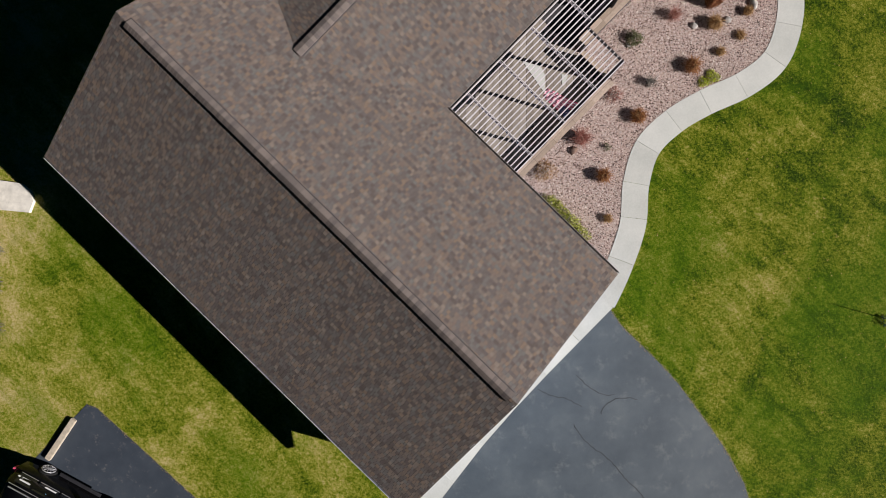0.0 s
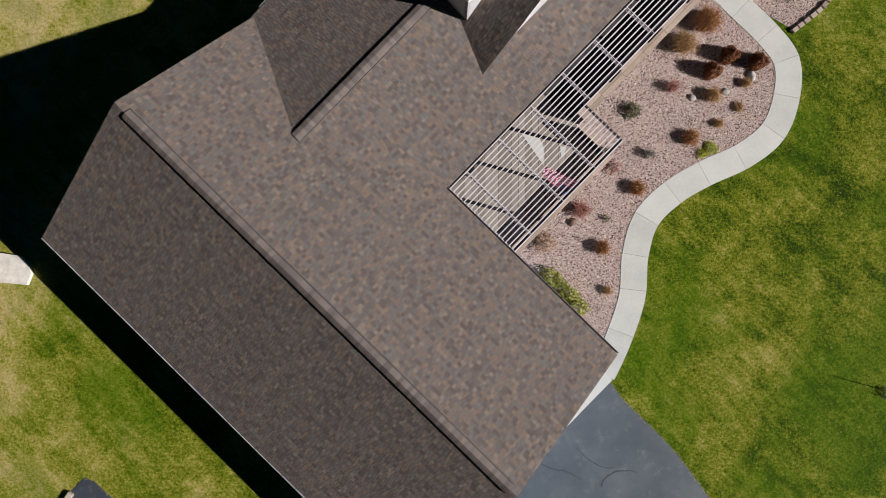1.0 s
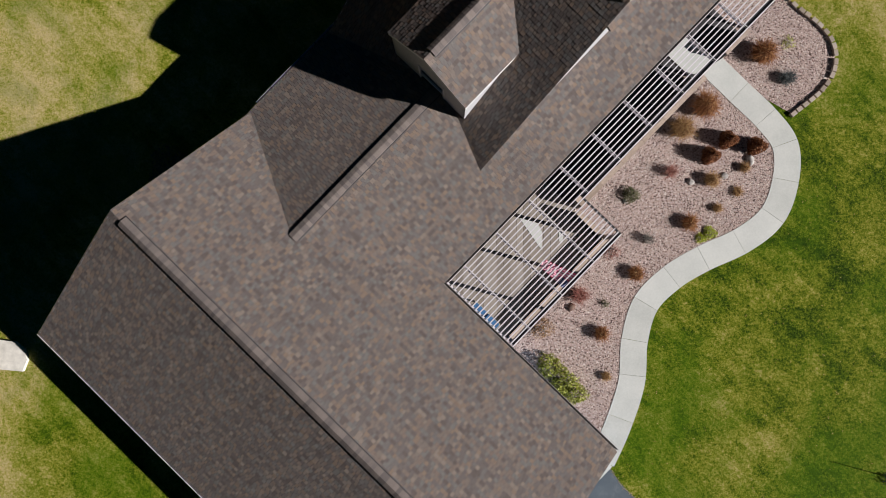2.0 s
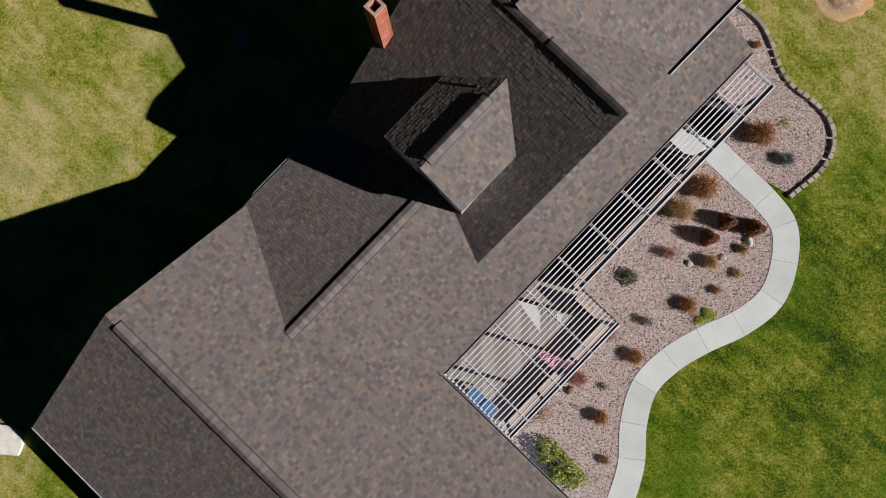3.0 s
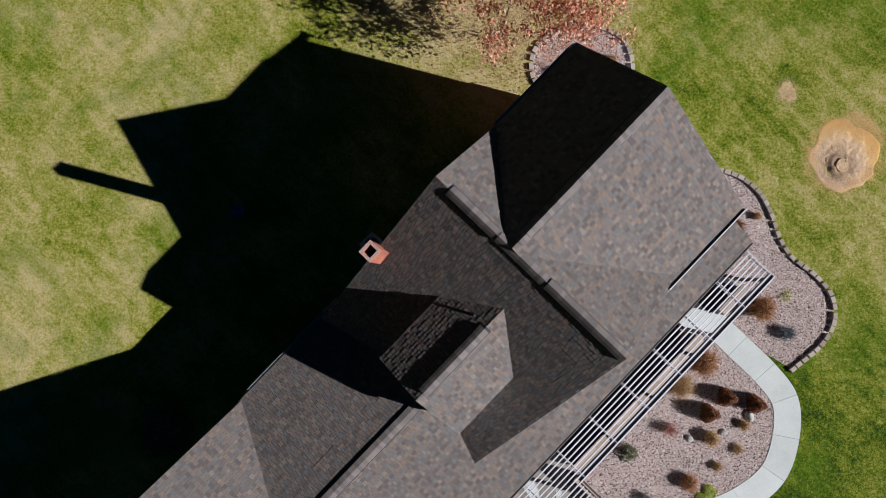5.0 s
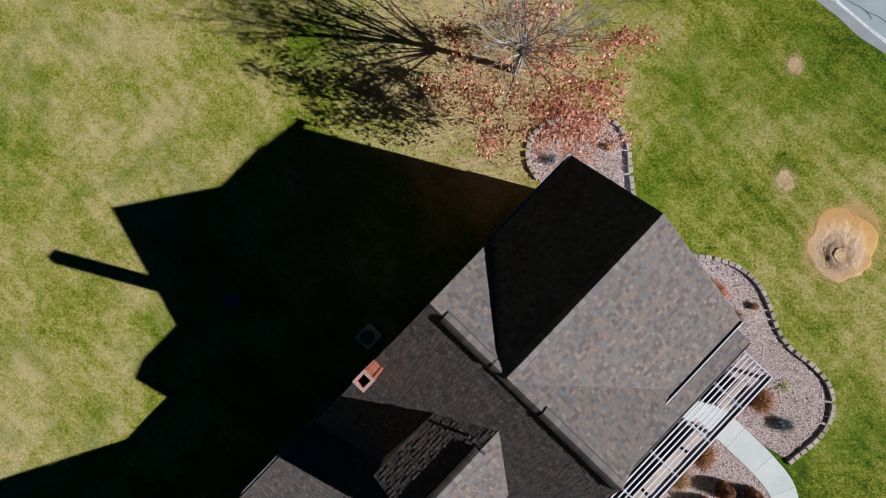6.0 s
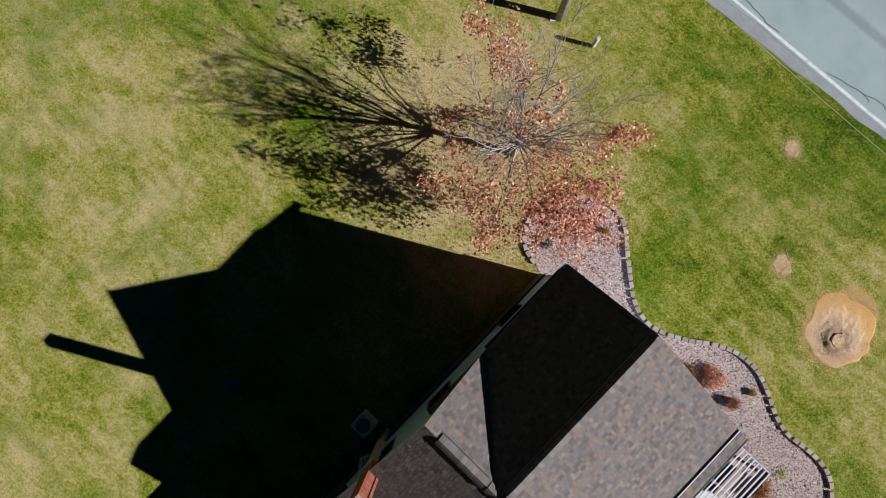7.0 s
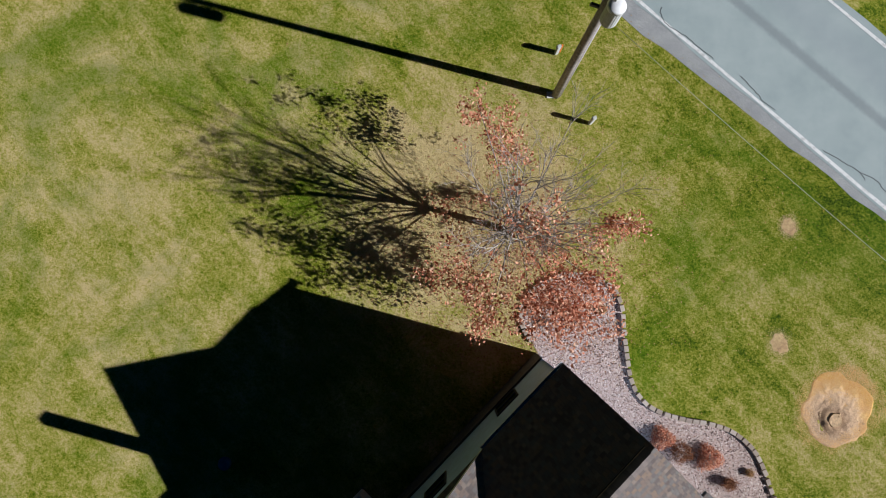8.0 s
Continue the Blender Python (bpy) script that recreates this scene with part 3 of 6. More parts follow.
def cap_mesh(rise_l, rise_r):
    """One bent ridge-cap shingle, along x, lapped over the next; a closed piece."""
    l, hw, t, e = 0.185, 0.198, 0.016, 0.92
    prof = [(-hw, -hw * rise_l * e), (-hw * 0.5, -hw * 0.42 * rise_l * e), (0, 0.004), (hw * 0.5, -hw * 0.42 * rise_r * e), (hw, -hw * rise_r * e)]
    v, f = [], []
    for x, lift in ((0.0, t), (l, 0.0)):
        v += [(x, y, z + lift) for y, z in prof]
        v += [(x, y, z + lift - 0.03 - (0.5 * abs(y) * (rise_l if y < 0 else rise_r))) for y, z in prof]
    k = len(prof)
    for i in range(k - 1):
        f += [(i, i + 2 * k, i + 1 + 2 * k, i + 1), (i + k, i, i + 1, i + 1 + k), (i + 2 * k, i + 3 * k, i + 1 + 3 * k, i + 1 + 2 * k)]
    f += [(0, k, 3 * k, 2 * k), (2 * k - 1, k - 1, 3 * k - 1, 4 * k - 1)]
    return mesh_of("ridge_cap", v, f, CAP)


def ridge(a, b, rise_l, rise_r, label="raised shingle ridge vent", lift=0.06):
    """A raised ridge vent from a to b with cap shingles; rises are those of the slopes to its left and right."""
    a, b = Vector(a), Vector(b)
    d = b - a
    x = d.normalized()
    y = Vector((0, 0, 1)).cross(x)
    m = Matrix((x, y, Vector((0, 0, 1)))).transposed().to_4x4()
    m.translation = a + Vector((0, 0, lift))
    hw = 0.225
    L = d.length
    up = 0.014 - lift
    prof = [(-hw, -hw * rise_r - lift - 0.02), (-hw, -hw * rise_r + up), (0, up), (hw, -hw * rise_l + up), (hw, -hw * rise_l - lift - 0.02)]
    v = [(0.0, *p) for p in prof] + [(L - 0.04, *p) for p in prof]
    k = len(prof)
    f = [(i, i + 1, i + 1 + k, i + k) for i in range(k - 1)] + [tuple(range(k))[::-1], tuple(range(k, 2 * k))]
    vent = part("ridge_vent", mesh_of("ridge_vent", v, f, DARK_METAL), house, label, m)
    cap = cap_mesh(rise_r, rise_l)
    for i in range(int((L - 0.04) / 0.15)):
        part("ridge_cap", cap, vent, m=pose(i * 0.15, rng.uniform(-0.004, 0.004), 0, 0, 0, rng.uniform(-0.5, 0.5)))


ridge((G_U1 - 0.35, G_VR, G_ZR), (G_U0 + 0.45, G_VR, G_ZR), S_GSW.rise, S_GNE.rise)
ridge((B_UR, 1.35, B_ZR), (B_UR, 9.2, B_ZR), S_BNW.rise, S_BSE.rise)
ridge((C_U1 - 0.15, C_VR, C_ZR), (-9.55, C_VR, C_ZR), S_CSW.rise, S_CNE.rise)
ridge((-11.7, C_VR, C_ZR), (C_U0 + 0.5, C_VR, C_ZR), S_CSW.rise, S_CNE.rise)
ridge((E_UR, E_V1 - 0.2, E_ZR), (E_UR, 15.3, E_ZR), S_ESE.rise, S_ENW.rise)
ridge((-9.6, C_VR, C_ZR - 0.03), (-11.65, C_VR, C_ZR - 0.03), S_CSW.rise, S_CNE.rise, "plain shingle cap between the ridge vents")
ridge((E_UR, 15.3, E_ZR - 0.03), (E_UR, C_VR + 0.2, E_ZR - 0.03), S_ESE.rise, S_ENW.rise, "plain shingle cap at the end of the ridge vent")
ridge((D_UR, D_V0 + 0.35, D_ZR), (D_UR, 12.4, D_ZR), S_DNW.rise, S_DSE.rise)


# fascia boards, rake boards and gutters
def fascia(a, b, h=0.17, t=0.03, drop=0.06, name="fascia", material=WHITE):
    a, b = Vector(a) - Vector((0, 0, drop + h / 2)), Vector(b) - Vector((0, 0, drop + h / 2))
    part(name, bar(name, a, b, t, h, material), house, "white painted trim board")


def rakes(peak, low_a, low_b):
    fascia(peak, low_a, name="rake_board")
    fascia(peak, low_b, name="rake_board")


rakes((G_U1 - 0.03, G_VR, G_ZR), (G_U1 - 0.03 + FLARE, G_V0, G_ZE), (G_U1 - 0.03, G_V1, G_ZE))
rakes((G_U0 + 0.03, G_VR, G_ZR), (G_U0 + 0.03, G_V0, G_ZE), (G_U0 + 0.03, G_V1, G_ZE))
rakes((C_U1 - 0.03, C_VR, C_ZR), (C_U1 - 0.03, 10.4, C_ZR - C_SW * 4.27), (C_U1 - 0.03, 18.2, C_ZR - C_NE * 3.53))
rakes((C_U0 + 0.03, C_VR, C_ZR), (C_U0 + 0.03, 7.75, C_ZR - C_SW * 6.92), (C_U0 + 0.03, 18.2, C_ZR - C_NE * 3.53))
rakes((E_UR, E_V1 - 0.03, E_ZR), (E_U0, E_V1 - 0.03, E_Z0), (E_U1, E_V1 - 0.03, E_Z1))
rakes((D_UR, D_V0 + 0.03, D_ZR), (D_U0, D_V0 + 0.03, D_ZN), (D_U1, D_V0 + 0.03, D_ZE))
fascia((D_U1 - 0.02, D_V0 + 0.03, D_ZE), (D_U1 - 0.02, 11.7, D_ZE))
fascia((D_U0 + 0.02, D_V0 + 0.03, D_ZN), (D_U0 + 0.02, 11.7, D_ZN))


def gutter(a, b, out, label, material=GUTTER, w=0.10):
    """An open trough on the eave from a to b; out is the level way away from the wall. Hangers cross it."""
    a, b, o = Vector(a), Vector(b), Vector(out)
    prof = [(0.0, 0.0), (0.0, -0.11), (w * 0.7, -0.11), (w, -0.05), (w, 0.005), (w - 0.018, 0.005), (w - 0.018, -0.045), (w * 0.62, -0.098), (0.012, -0.098), (0.012, 0.0)]
    v = [p + o * q + Vector((0, 0, r - 0.035)) for p in (a, b) for q, r in prof]
    k = len(prof)
    f = [(i, (i + 1) % k, (i + 1) % k + k, i + k) for i in range(k)] + [tuple(range(k)), tuple(range(k, 2 * k))[::-1]]
    g = part("gutter", mesh_of("gutter", v, f, material), house, label)
    d, n = b - a, max(2, int((b - a).length / 0.75))
    for i in range(1, n):
        p = a + d * (i / n) + Vector((0, 0, -0.03))
        part("gutter_hanger", bar("gutter_hanger", p, p + o * w, 0.025, 0.008, DARK_METAL), g)


gutter((G_U0, G_V0, G_ZE), (G_U1 + FLARE, G_V0, G_ZE), NV, "white metal gutter with dark hangers")
gutter((B_U1, G_V1, G_ZE), (G_U1, G_V1, G_ZE), GV, "grey metal gutter on the garage eave", DULL_METAL)
gutter((B_U1, G_V1 + 0.15, B_ZE - 0.06), (B_U1, PORCH_V1, B_ZE - 0.06), GU, "grey metal gutter on the porch eave", DULL_METAL, 0.10)
gutter((B_U0, G_V1, B_ZN), (B_U0, 9.0, B_ZN), NU, "pale metal gutter on the low eave")
fascia((E_U0 + 0.03, 18.4, E_Z0), (E_U0 + 0.03, E_V1, E_Z0), 0.2)
part("soffit", box("soffit", E_U0 + 0.045, 18.4, 5.99, WU0_E, E_V1 - 0.05, 6.02, WHITE), house, "white soffit under the eave")
gutter((E_U0, 17.6, E_Z0), (E_U0, E_V1, E_Z0), NU, "white metal gutter on the upper eave")
gutter((E_U1, 17.75, E_Z1), (E_U1, E_V1, E_Z1), GU, "dark gutter with a white outer lip", DARK_METAL, 0.13)
part("gutter_lip", bar("gutter_lip", (E_U1 + 0.14, 17.75, E_Z1 - 0.03), (E_U1 + 0.14, E_V1, E_Z1 - 0.03), 0.03, 0.03, WHITE), house)


# ---- walls, with openings cut through ----
def wall(name, o, along, length, height, thick, openings=(), gable=None, label="siding wall tinted blue for shade", material=None):
    """An upright wall from o along a level way; openings are (a0, a1, z0, z1); gable is an outline above height."""
    o, al = Vector(o), Vector(along)
    inw = Vector((0, 0, 1)).cross(al) * thick
    xs = sorted({0.0, length, *(a for w in openings for a in w[:2])})
    zs = sorted({0.0, height, *(z for w in openings for z in w[2:])})
    bm = bmesh.new()
    for x0, x1 in zip(xs, xs[1:]):
        for z0, z1 in zip(zs, zs[1:]):
            if any(w[0] <= x0 and x1 <= w[1] and w[2] <= z0 and z1 <= w[3] for w in openings):
                continue
            p = [o + al * x + Vector((0, 0, z)) for x, z in ((x0, z0), (x1, z0), (x1, z1), (x0, z1))]
            vs = [bm.verts.new(q) for q in p] + [bm.verts.new(q + inw) for q in p]
            for q in ((0, 1, 2, 3), (7, 6, 5, 4), (0, 4, 5, 1), (1, 5, 6, 2), (2, 6, 7, 3), (3, 7, 4, 0)):
                bm.faces.new([vs[i] for i in q])
    if gable:
        p = [o + al * x + Vector((0, 0, z)) for x, z in gable]
        vs = [bm.verts.new(q) for q in p] + [bm.verts.new(q + inw) for q in p]
        k = len(p)
        bm.faces.new(vs[:k])
        bm.faces.new(vs[k:][::-1])
        for i in range(k):
            bm.faces.new((vs[i], vs[i + k], vs[(i + 1) % k + k], vs[(i + 1) % k]))
    bmesh.ops.remove_doubles(bm, verts=bm.verts[:], dist=1e-4)
    return part(name, bm_mesh(name, bm, material or SHADE_SIDING), house, label)


def window(o, along, a0, a1, z0, z1, out):
    """A window set in a wall opening: frame, panes, sill."""
    o, al, ou = Vector(o), Vector(along), Vector(out)
    w = part("window", bm_mesh("window", _frame_bm(o, al, ou, a0, a1, z0, z1), WHITE), house, "white-framed double-hung window")
    mid = (z0 + z1) / 2
    for lo, hi in ((z0 + 0.06, mid - 0.02), (mid + 0.02, z1 - 0.06)):
        p = [o + al * a + ou * -0.05 + Vector((0, 0, z)) for a, z in ((a0 + 0.06, lo), (a1 - 0.06, lo), (a1 - 0.06, hi), (a0 + 0.06, hi))]
        part("pane", prism("pane", p, ou * -0.01, GLASS), w, "dark window glass")
    part("sill", bar("sill", o + al * (a0 - 0.08) + ou * 0.03 + Vector((0, 0, z0 - 0.03)), o + al * (a1 + 0.08) + ou * 0.03 + Vector((0, 0, z0 - 0.03)), 0.12, 0.05, WHITE), w)


def _frame_bm(o, al, ou, a0, a1, z0, z1):
    bm = bmesh.new()
    q = Matrix((al, ou, Vector((0, 0, 1)))).transposed().to_4x4()
    q.translation = o
    for x0, x1, y0, y1 in ((a0, a0 + 0.07, z0, z1), (a1 - 0.07, a1, z0, z1), (a0 + 0.07, a1 - 0.07, z0, z0 + 0.07), (a0 + 0.07, a1 - 0.07, z1 - 0.07, z1), (a0 + 0.07, a1 - 0.07, (z0 + z1) / 2 - 0.03, (z0 + z1) / 2 + 0.03)):
        box_bm(bm, x0, -0.1, y0, x1, 0.025, y1, q)
    return bm


WU0, WU1, WV0, WV1 = -14.12, 5.1, -8.25, 3.42
# garage
wall("wall_garage_side", (WU0, WV0, 0), GU, WU1 - WU0, 2.75, 0.18, label="long garage wall, siding tinted blue for shade")
GH = [(0, 2.75), (WV1 - WV0, 2.75), (G_VR - WV0, G_ZR - 0.22)]
wall("wall_garage_front", (WU1, WV0, 0), GV, WV1 - WV0, 2.75, 0.18, ((1.2, 6.0, 0.0, 2.3), (7.2, 10.0, 0.0, 2.3)), GH, "garage front wall with door openings")
wall("wall_garage_bed", (WU1, WV1, 0), NU, WU1 + 4.4, 2.75, 0.18)
wall("wall_garage_rear", (WU0, WV1, 0), NV, WV1 - WV0, 2.75, 0.18, (), [(0, 2.75), (WV1 - WV0, 2.75), (WV1 - G_VR, G_ZR - 0.22)])
for a, b in ((1.2, 6.0), (7.2, 10.0)):
    door = part("garage_door", box("garage_door", WU1 - 0.12, WV0 + a, 0.0, WU1 - 0.06, WV0 + b, 2.3, WHITE), house, "white panelled garage door, closed")
    for i in range(4):
        part("panel", box("panel", WU1 - 0.06, WV0 + a + 0.1, 0.08 + i * 0.56, WU1 - 0.045, WV0 + b - 0.1, 0.08 + i * 0.56 + 0.48, WHITE), door)
# rear side, facing the lawn in shade
NWIN = ((4.0, 5.0, 0.9, 2.1), (8.3, 9.5, 4.2, 5.6), (11.3, 12.5, 4.2, 5.6), (12.6, 14.1, 1.0, 2.3), (15.6, 16.9, 3.6, 5.2))
V_W1 = 21.4
wall("wall_rear_low", (WU0, 7.4, 0), NV, 7.4 - WV1 + 0.2, 2.75, 0.18)
wall("wall_rear_high", (WU0, V_W1, 0), NV, V_W1 - 7.4, 2.9, 0.18, (),
     [(0, 2.9), (V_W1 - 8.05, 2.9), (V_W1 - C_VR, C_ZR - 0.25), (V_W1 - 18.0, 5.72), (V_W1 - 18.3, 6.18), (0, 6.18)], "two-storey rear wall in shade, siding tinted blue for it")
# darker over the lowest 1.8 m of the rear wall
part("dark_wall_base", box("dark_wall_base", WU0 - 0.06, 3.9, 0.0, WU0 - 0.003, V_W1 + 0.03, 1.8, DARK_STONE), house, "dark raised band along the foot of the rear wall")
part("dark_wall_base_cap", box("dark_wall_base_cap", WU0 - 0.09, 3.9, 1.8, WU0 - 0.003, V_W1 + 0.05, 1.86, DARK_METAL), house)
for v, z in ((19.72, 2.0), (15.65, 3.5), (12.6, 3.5)):
    w = part("window", bm_mesh("window", _frame_bm(Vector((WU0 - 0.03, v, 0)), Vector(NV), Vector(NU), 0, 1.2, z, z + 1.45), DARK_METAL), house, "dark-framed window in the rear wall")
    part("pane", box("pane", WU0 - 0.02, v - 1.15, z + 0.05, WU0 - 0.005, v - 0.05, z + 1.40, GLASS), w)
wall("wall_end", (E_U1 - 0.3, V_W1, 0), NU, E_U1 - 0.3 - WU0, 5.6, 0.18, (), [(0, 5.6), (E_U1 - 0.3 - WU0, 6.17), (E_U1 - 0.3 - E_UR, E_ZR - 0.25)], "gable end wall, siding tinted blue for shade")
wall("wall_porch", (C_U1 - 0.2, WV1 + 0.2, 0), GV, V_W1 - WV1 - 0.2, 2.6, 0.18, ((4.2, 5.6, 0.9, 2.2), (9.0, 10.6, 0.9, 2.2), (14.6, 15.6, 0.0, 2.1)), None, "porch wall with openings, siding tinted blue for shade")
wall("wall_upper", (C_U1 - 0.2, 9.6, 2.6), GV, V_W1 - 9.6, 0.9, 0.18, (), [(0, 0.9), (V_W1 - 9.6, 0.9), (V_W1 - 9.6, 2.95), (18.0 - 9.6, 2.95), (C_VR - 9.6, C_ZR - 2.85)], "upper wall of pale siding over the porch roof", material=PALE_SIDING)
porch_door = part("porch_door", box("porch_door", C_U1 - 0.33, 18.5, 0.0, C_U1 - 0.28, 19.5, 2.1, WHITE), house, "white front door, closed")
part("door_handle", box("door_handle", C_U1 - 0.28, 18.58, 0.98, C_U1 - 0.22, 18.64, 1.06, DARK_METAL), porch_door)
for v in (WV1 + 4.4, WV1 + 9.2):
    w = part("window", bm_mesh("window", _frame_bm(Vector((C_U1 - 0.2, v, 0)), Vector(GV), Vector(GU), 0, 1.4, 0.9, 2.2), WHITE), house, "white-framed porch window")
    part("pane", box("pane", C_U1 - 0.27, v + 0.06, 0.96, C_U1 - 0.25, v + 1.34, 2.14, GLASS), w)
# dormer
wall("wall_dormer_front", (D_U0 + 0.06, D_V0 + 0.08, 3.0), GU, D_U1 - D_U0 - 0.12, 2.80, 0.15, ((1.3, 2.6, 1.0, 2.5),), [(0, 2.80), (D_U1 - D_U0 - 0.12, 2.80), (D_UR - D_U0 - 0.06, 3.9)], "dormer front wall of pale siding", material=PALE_SIDING)
wall("wall_dormer_side", (D_U1 - 0.06, D_V0 + 0.08, 3.0), GV, 3.0, 2.84, 0.15, label="dormer side wall of pale siding", material=PALE_SIDING)
wall("wall_dormer_side", (D_U0 + 0.06, D_V0 + 3.08, 3.0), NV, 3.0, 2.9, 0.15, label="dormer side wall of pale siding", material=PALE_SIDING)
window((D_U0 + 0.06, D_V0 + 0.08, 3.0), GU, 1.3, 2.6, 1.0, 2.5, NV)
part("roof_vent", tube_mesh("roof_vent", [(D_UR - 0.55, 12.35, 6.6), (D_UR - 0.55, 12.35, 7.0)], [0.05, 0.05], DARK_METAL, 8), house, "short pipe vent beside the dormer ridge")


# ---- chimney: brick by brick ----
def chimney(u0, u1, v0, v1, z0, z1):
    c = empty("chimney", "tall red brick chimney with a pale crown", "chimney", HOUSE)
    t = 0.085
    core = bmesh.new()
    for a, b, d, e in ((u0, u1, v0, v0 + t), (u0, u1, v1 - t, v1), (u0, u0 + t, v0 + t, v1 - t), (u1 - t, u1, v0 + t, v1 - t)):
        box_bm(core, a + 0.006, d + 0.006, z0, b - 0.006, e - 0.006, z1 - 0.07)
    part("flue", bm_mesh("flue", core, MORTAR), c, "mortared chimney shaft")
    long_b, head = box("brick", 0, 0, 0, 0.2, 0.095, 0.06, BRICK), box("brick", 0, 0, 0, 0.095, 0.095, 0.06, BRICK)
    rows = int((z1 - 0.08 - 4.8) / 0.07)
    for r in range(rows):
        z = z1 - 0.08 - (r + 1) * 0.07 + 0.005
        off = 0.105 if r % 2 else 0.0
        for side in range(4):
            L = (u1 - u0) if side % 2 == 0 else (v1 - v0)
            a = 0.0
            first = True
            while a < L - 0.05:
                short = (first and r % 2) or a + 0.2 > L
                w = 0.095 if short else 0.2
                if side == 0:
                    m = pose(u0 + a, v0, z)
                elif side == 1:
                    m = pose(u1, v0 + a, z, 0, 0, 90)
                elif side == 2:
                    m = pose(u1 - a, v1, z, 0, 0, 180)
                else:
                    m = pose(u0, v1 - a, z, 0, 0, 270)
                part("brick", head if short else long_b, c, m=m)
                a += w + 0.01
                first = False
    crown = bmesh.new()
    o = 0.012
    for a, b, d, e in ((u0 - o, u1 + o, v0 - o, v0 + t), (u0 - o, u1 + o, v1 - t, v1 + o), (u0 - o, u0 + t, v0 + t, v1 - t), (u1 - t, u1 + o, v0 + t, v1 - t)):
        box_bm(crown, a, d, z1 - 0.075, b, e, z1)
    part("crown", bm_mesh("crown", crown, CAPSTONE), c, "pale mortar crown round the open flue")
    part("soot_floor", box("soot_floor", u0 + t, v0 + t, z1 - 1.3, u1 - t, v1 - t, z1 - 1.25, SOOT), c)
    return c


chimney(-14.34, -13.88, 11.33, 11.82, 0.0, 8.48)


# ---- ground, paving and beds ----
def spline(points, step=0.1, closed=False):
    """A smooth line through a few control points, sampled evenly."""
    p = [Vector((*q, 0.0)) for q in points]
    n = len(p)
    out = []
    for i in range(n if closed else n - 1):
        a, b, c, d = (p[(i + k) % n] if closed else p[min(max(i + k, 0), n - 1)] for k in (-1, 0, 1, 2))
        m = max(2, int((c - b).length / step))
        for j in range(m):
            t = j / m
            out.append(0.5 * (2 * b + (c - a) * t + (2 * a - 5 * b + 4 * c - d) * t * t + (3 * b - a - 3 * c + d) * t**3))
    if not closed:
        out.append(p[-1])
    return out


def offset(line, d):
    """The line moved sideways to its left by d."""
    out = []
    for i, p in enumerate(line):
        t = (line[min(i + 1, len(line) - 1)] - line[max(i - 1, 0)]).normalized()
        out.append(p + Vector((-t.y, t.x, 0)) * d)
    return out


def sheet(name, ring, z, material, thick=0.0):
    """A level sheet, or a slab, of any outline."""
    area = sum(ring[i][0] * ring[(i + 1) % len(ring)][1] - ring[(i + 1) % len(ring)][0] * ring[i][1] for i in range(len(ring)))
    pts = [Vector((p[0], p[1], z)) for p in (ring if area > 0 else reversed(ring))]
    n = len(pts)
    faces = []
    for t in tessellate_polygon([pts]):
        p, q, r = (pts[k] for k in t)
        faces.append(tuple(t) if (q - p).cross(r - p).z > 0 else tuple(reversed(t)))
    if thick:
        pts = pts + [p - Vector((0, 0, thick)) for p in pts]
        faces += [(i, i + n, (i + 1) % n + n, (i + 1) % n) for i in range(n)]
    return mesh_of(name, pts, faces, material)


def inside(px, py, ring):
    """Which of the points lie within the ring."""
    hit = np.zeros(len(px), bool)
    j = len(ring) - 1
    for i in range(len(ring)):
        xi, yi, xj, yj = ring[i][0], ring[i][1], ring[j][0], ring[j][1]
        if yi != yj:
            hit ^= ((yi > py) != (yj > py)) & (px < (xj - xi) * (py - yi) / (yj - yi) + xi)
        j = i
    return hit


bm = bmesh.new()
bmesh.ops.create_grid(bm, x_segments=60, y_segments=60, size=900)
for v in bm.verts:
    r = max(0.0, v.co.length - 90)
    v.co.z = -0.0 + 0.02 * r * noise.noise(v.co * 0.004)
tagged(new("ground", bm_mesh("ground", bm, GRASS)), "mown autumn lawn of green and straw-coloured grass", "lawn", kind="structure")

WALK = spline([(6.85, -2.25), (7.55, -0.75), (8.2, 1.2), (8.36, 3.07), (8.88, 4.70), (10.05, 5.87), (11.47, 6.71), (13.24, 7.53), (14.57, 8.62), (15.18, 10.2), (15.2, 11.75),
               (14.4, 12.95), (13.25, 14.1), (12.1, 15.25), (11.1, 16.25), (9.6, 17.7)])
W_IN, W_OUT = offset(WALK, 0.59), offset(WALK, -0.59)
EDGE = spline([(4.77, 25.55), (4.27, 26.36), (4.22, 27.17), (4.68, 28.0), (6.23, 28.75), (8.01, 28.38), (8.68, 27.48), (8.82, 26.0), (9.05, 24.1), (9.53, 23.15), (10.27, 22.62), (11.39, 22.27),
               (12.6, 22.05), (13.6, 21.65), (14.4, 20.9), (14.85, 19.95), (15.16, 18.97), (15.7, 18.1), (16.58, 17.38), (17.24, 16.62), (17.48, 15.8), (17.3, 14.9), (16.7, 14.1), (15.55, 13.17)])
WEST_BED = [tuple(p[:2]) for p in W_IN[8:]] + [tuple(uv(*q)[:2]) for q in ((-5.0, 19.4), (-5.0, 4.2), (-4.0, 3.3), (5.0, 3.3))]
EAST_BED = [tuple(p[:2]) for p in EDGE] + [tuple(p[:2]) for p in W_OUT[-60:]] + [tuple(uv(*q)[:2]) for q in ((-5.5, 19.6), (-5.5, 21.4), (-13.8, 21.4))]
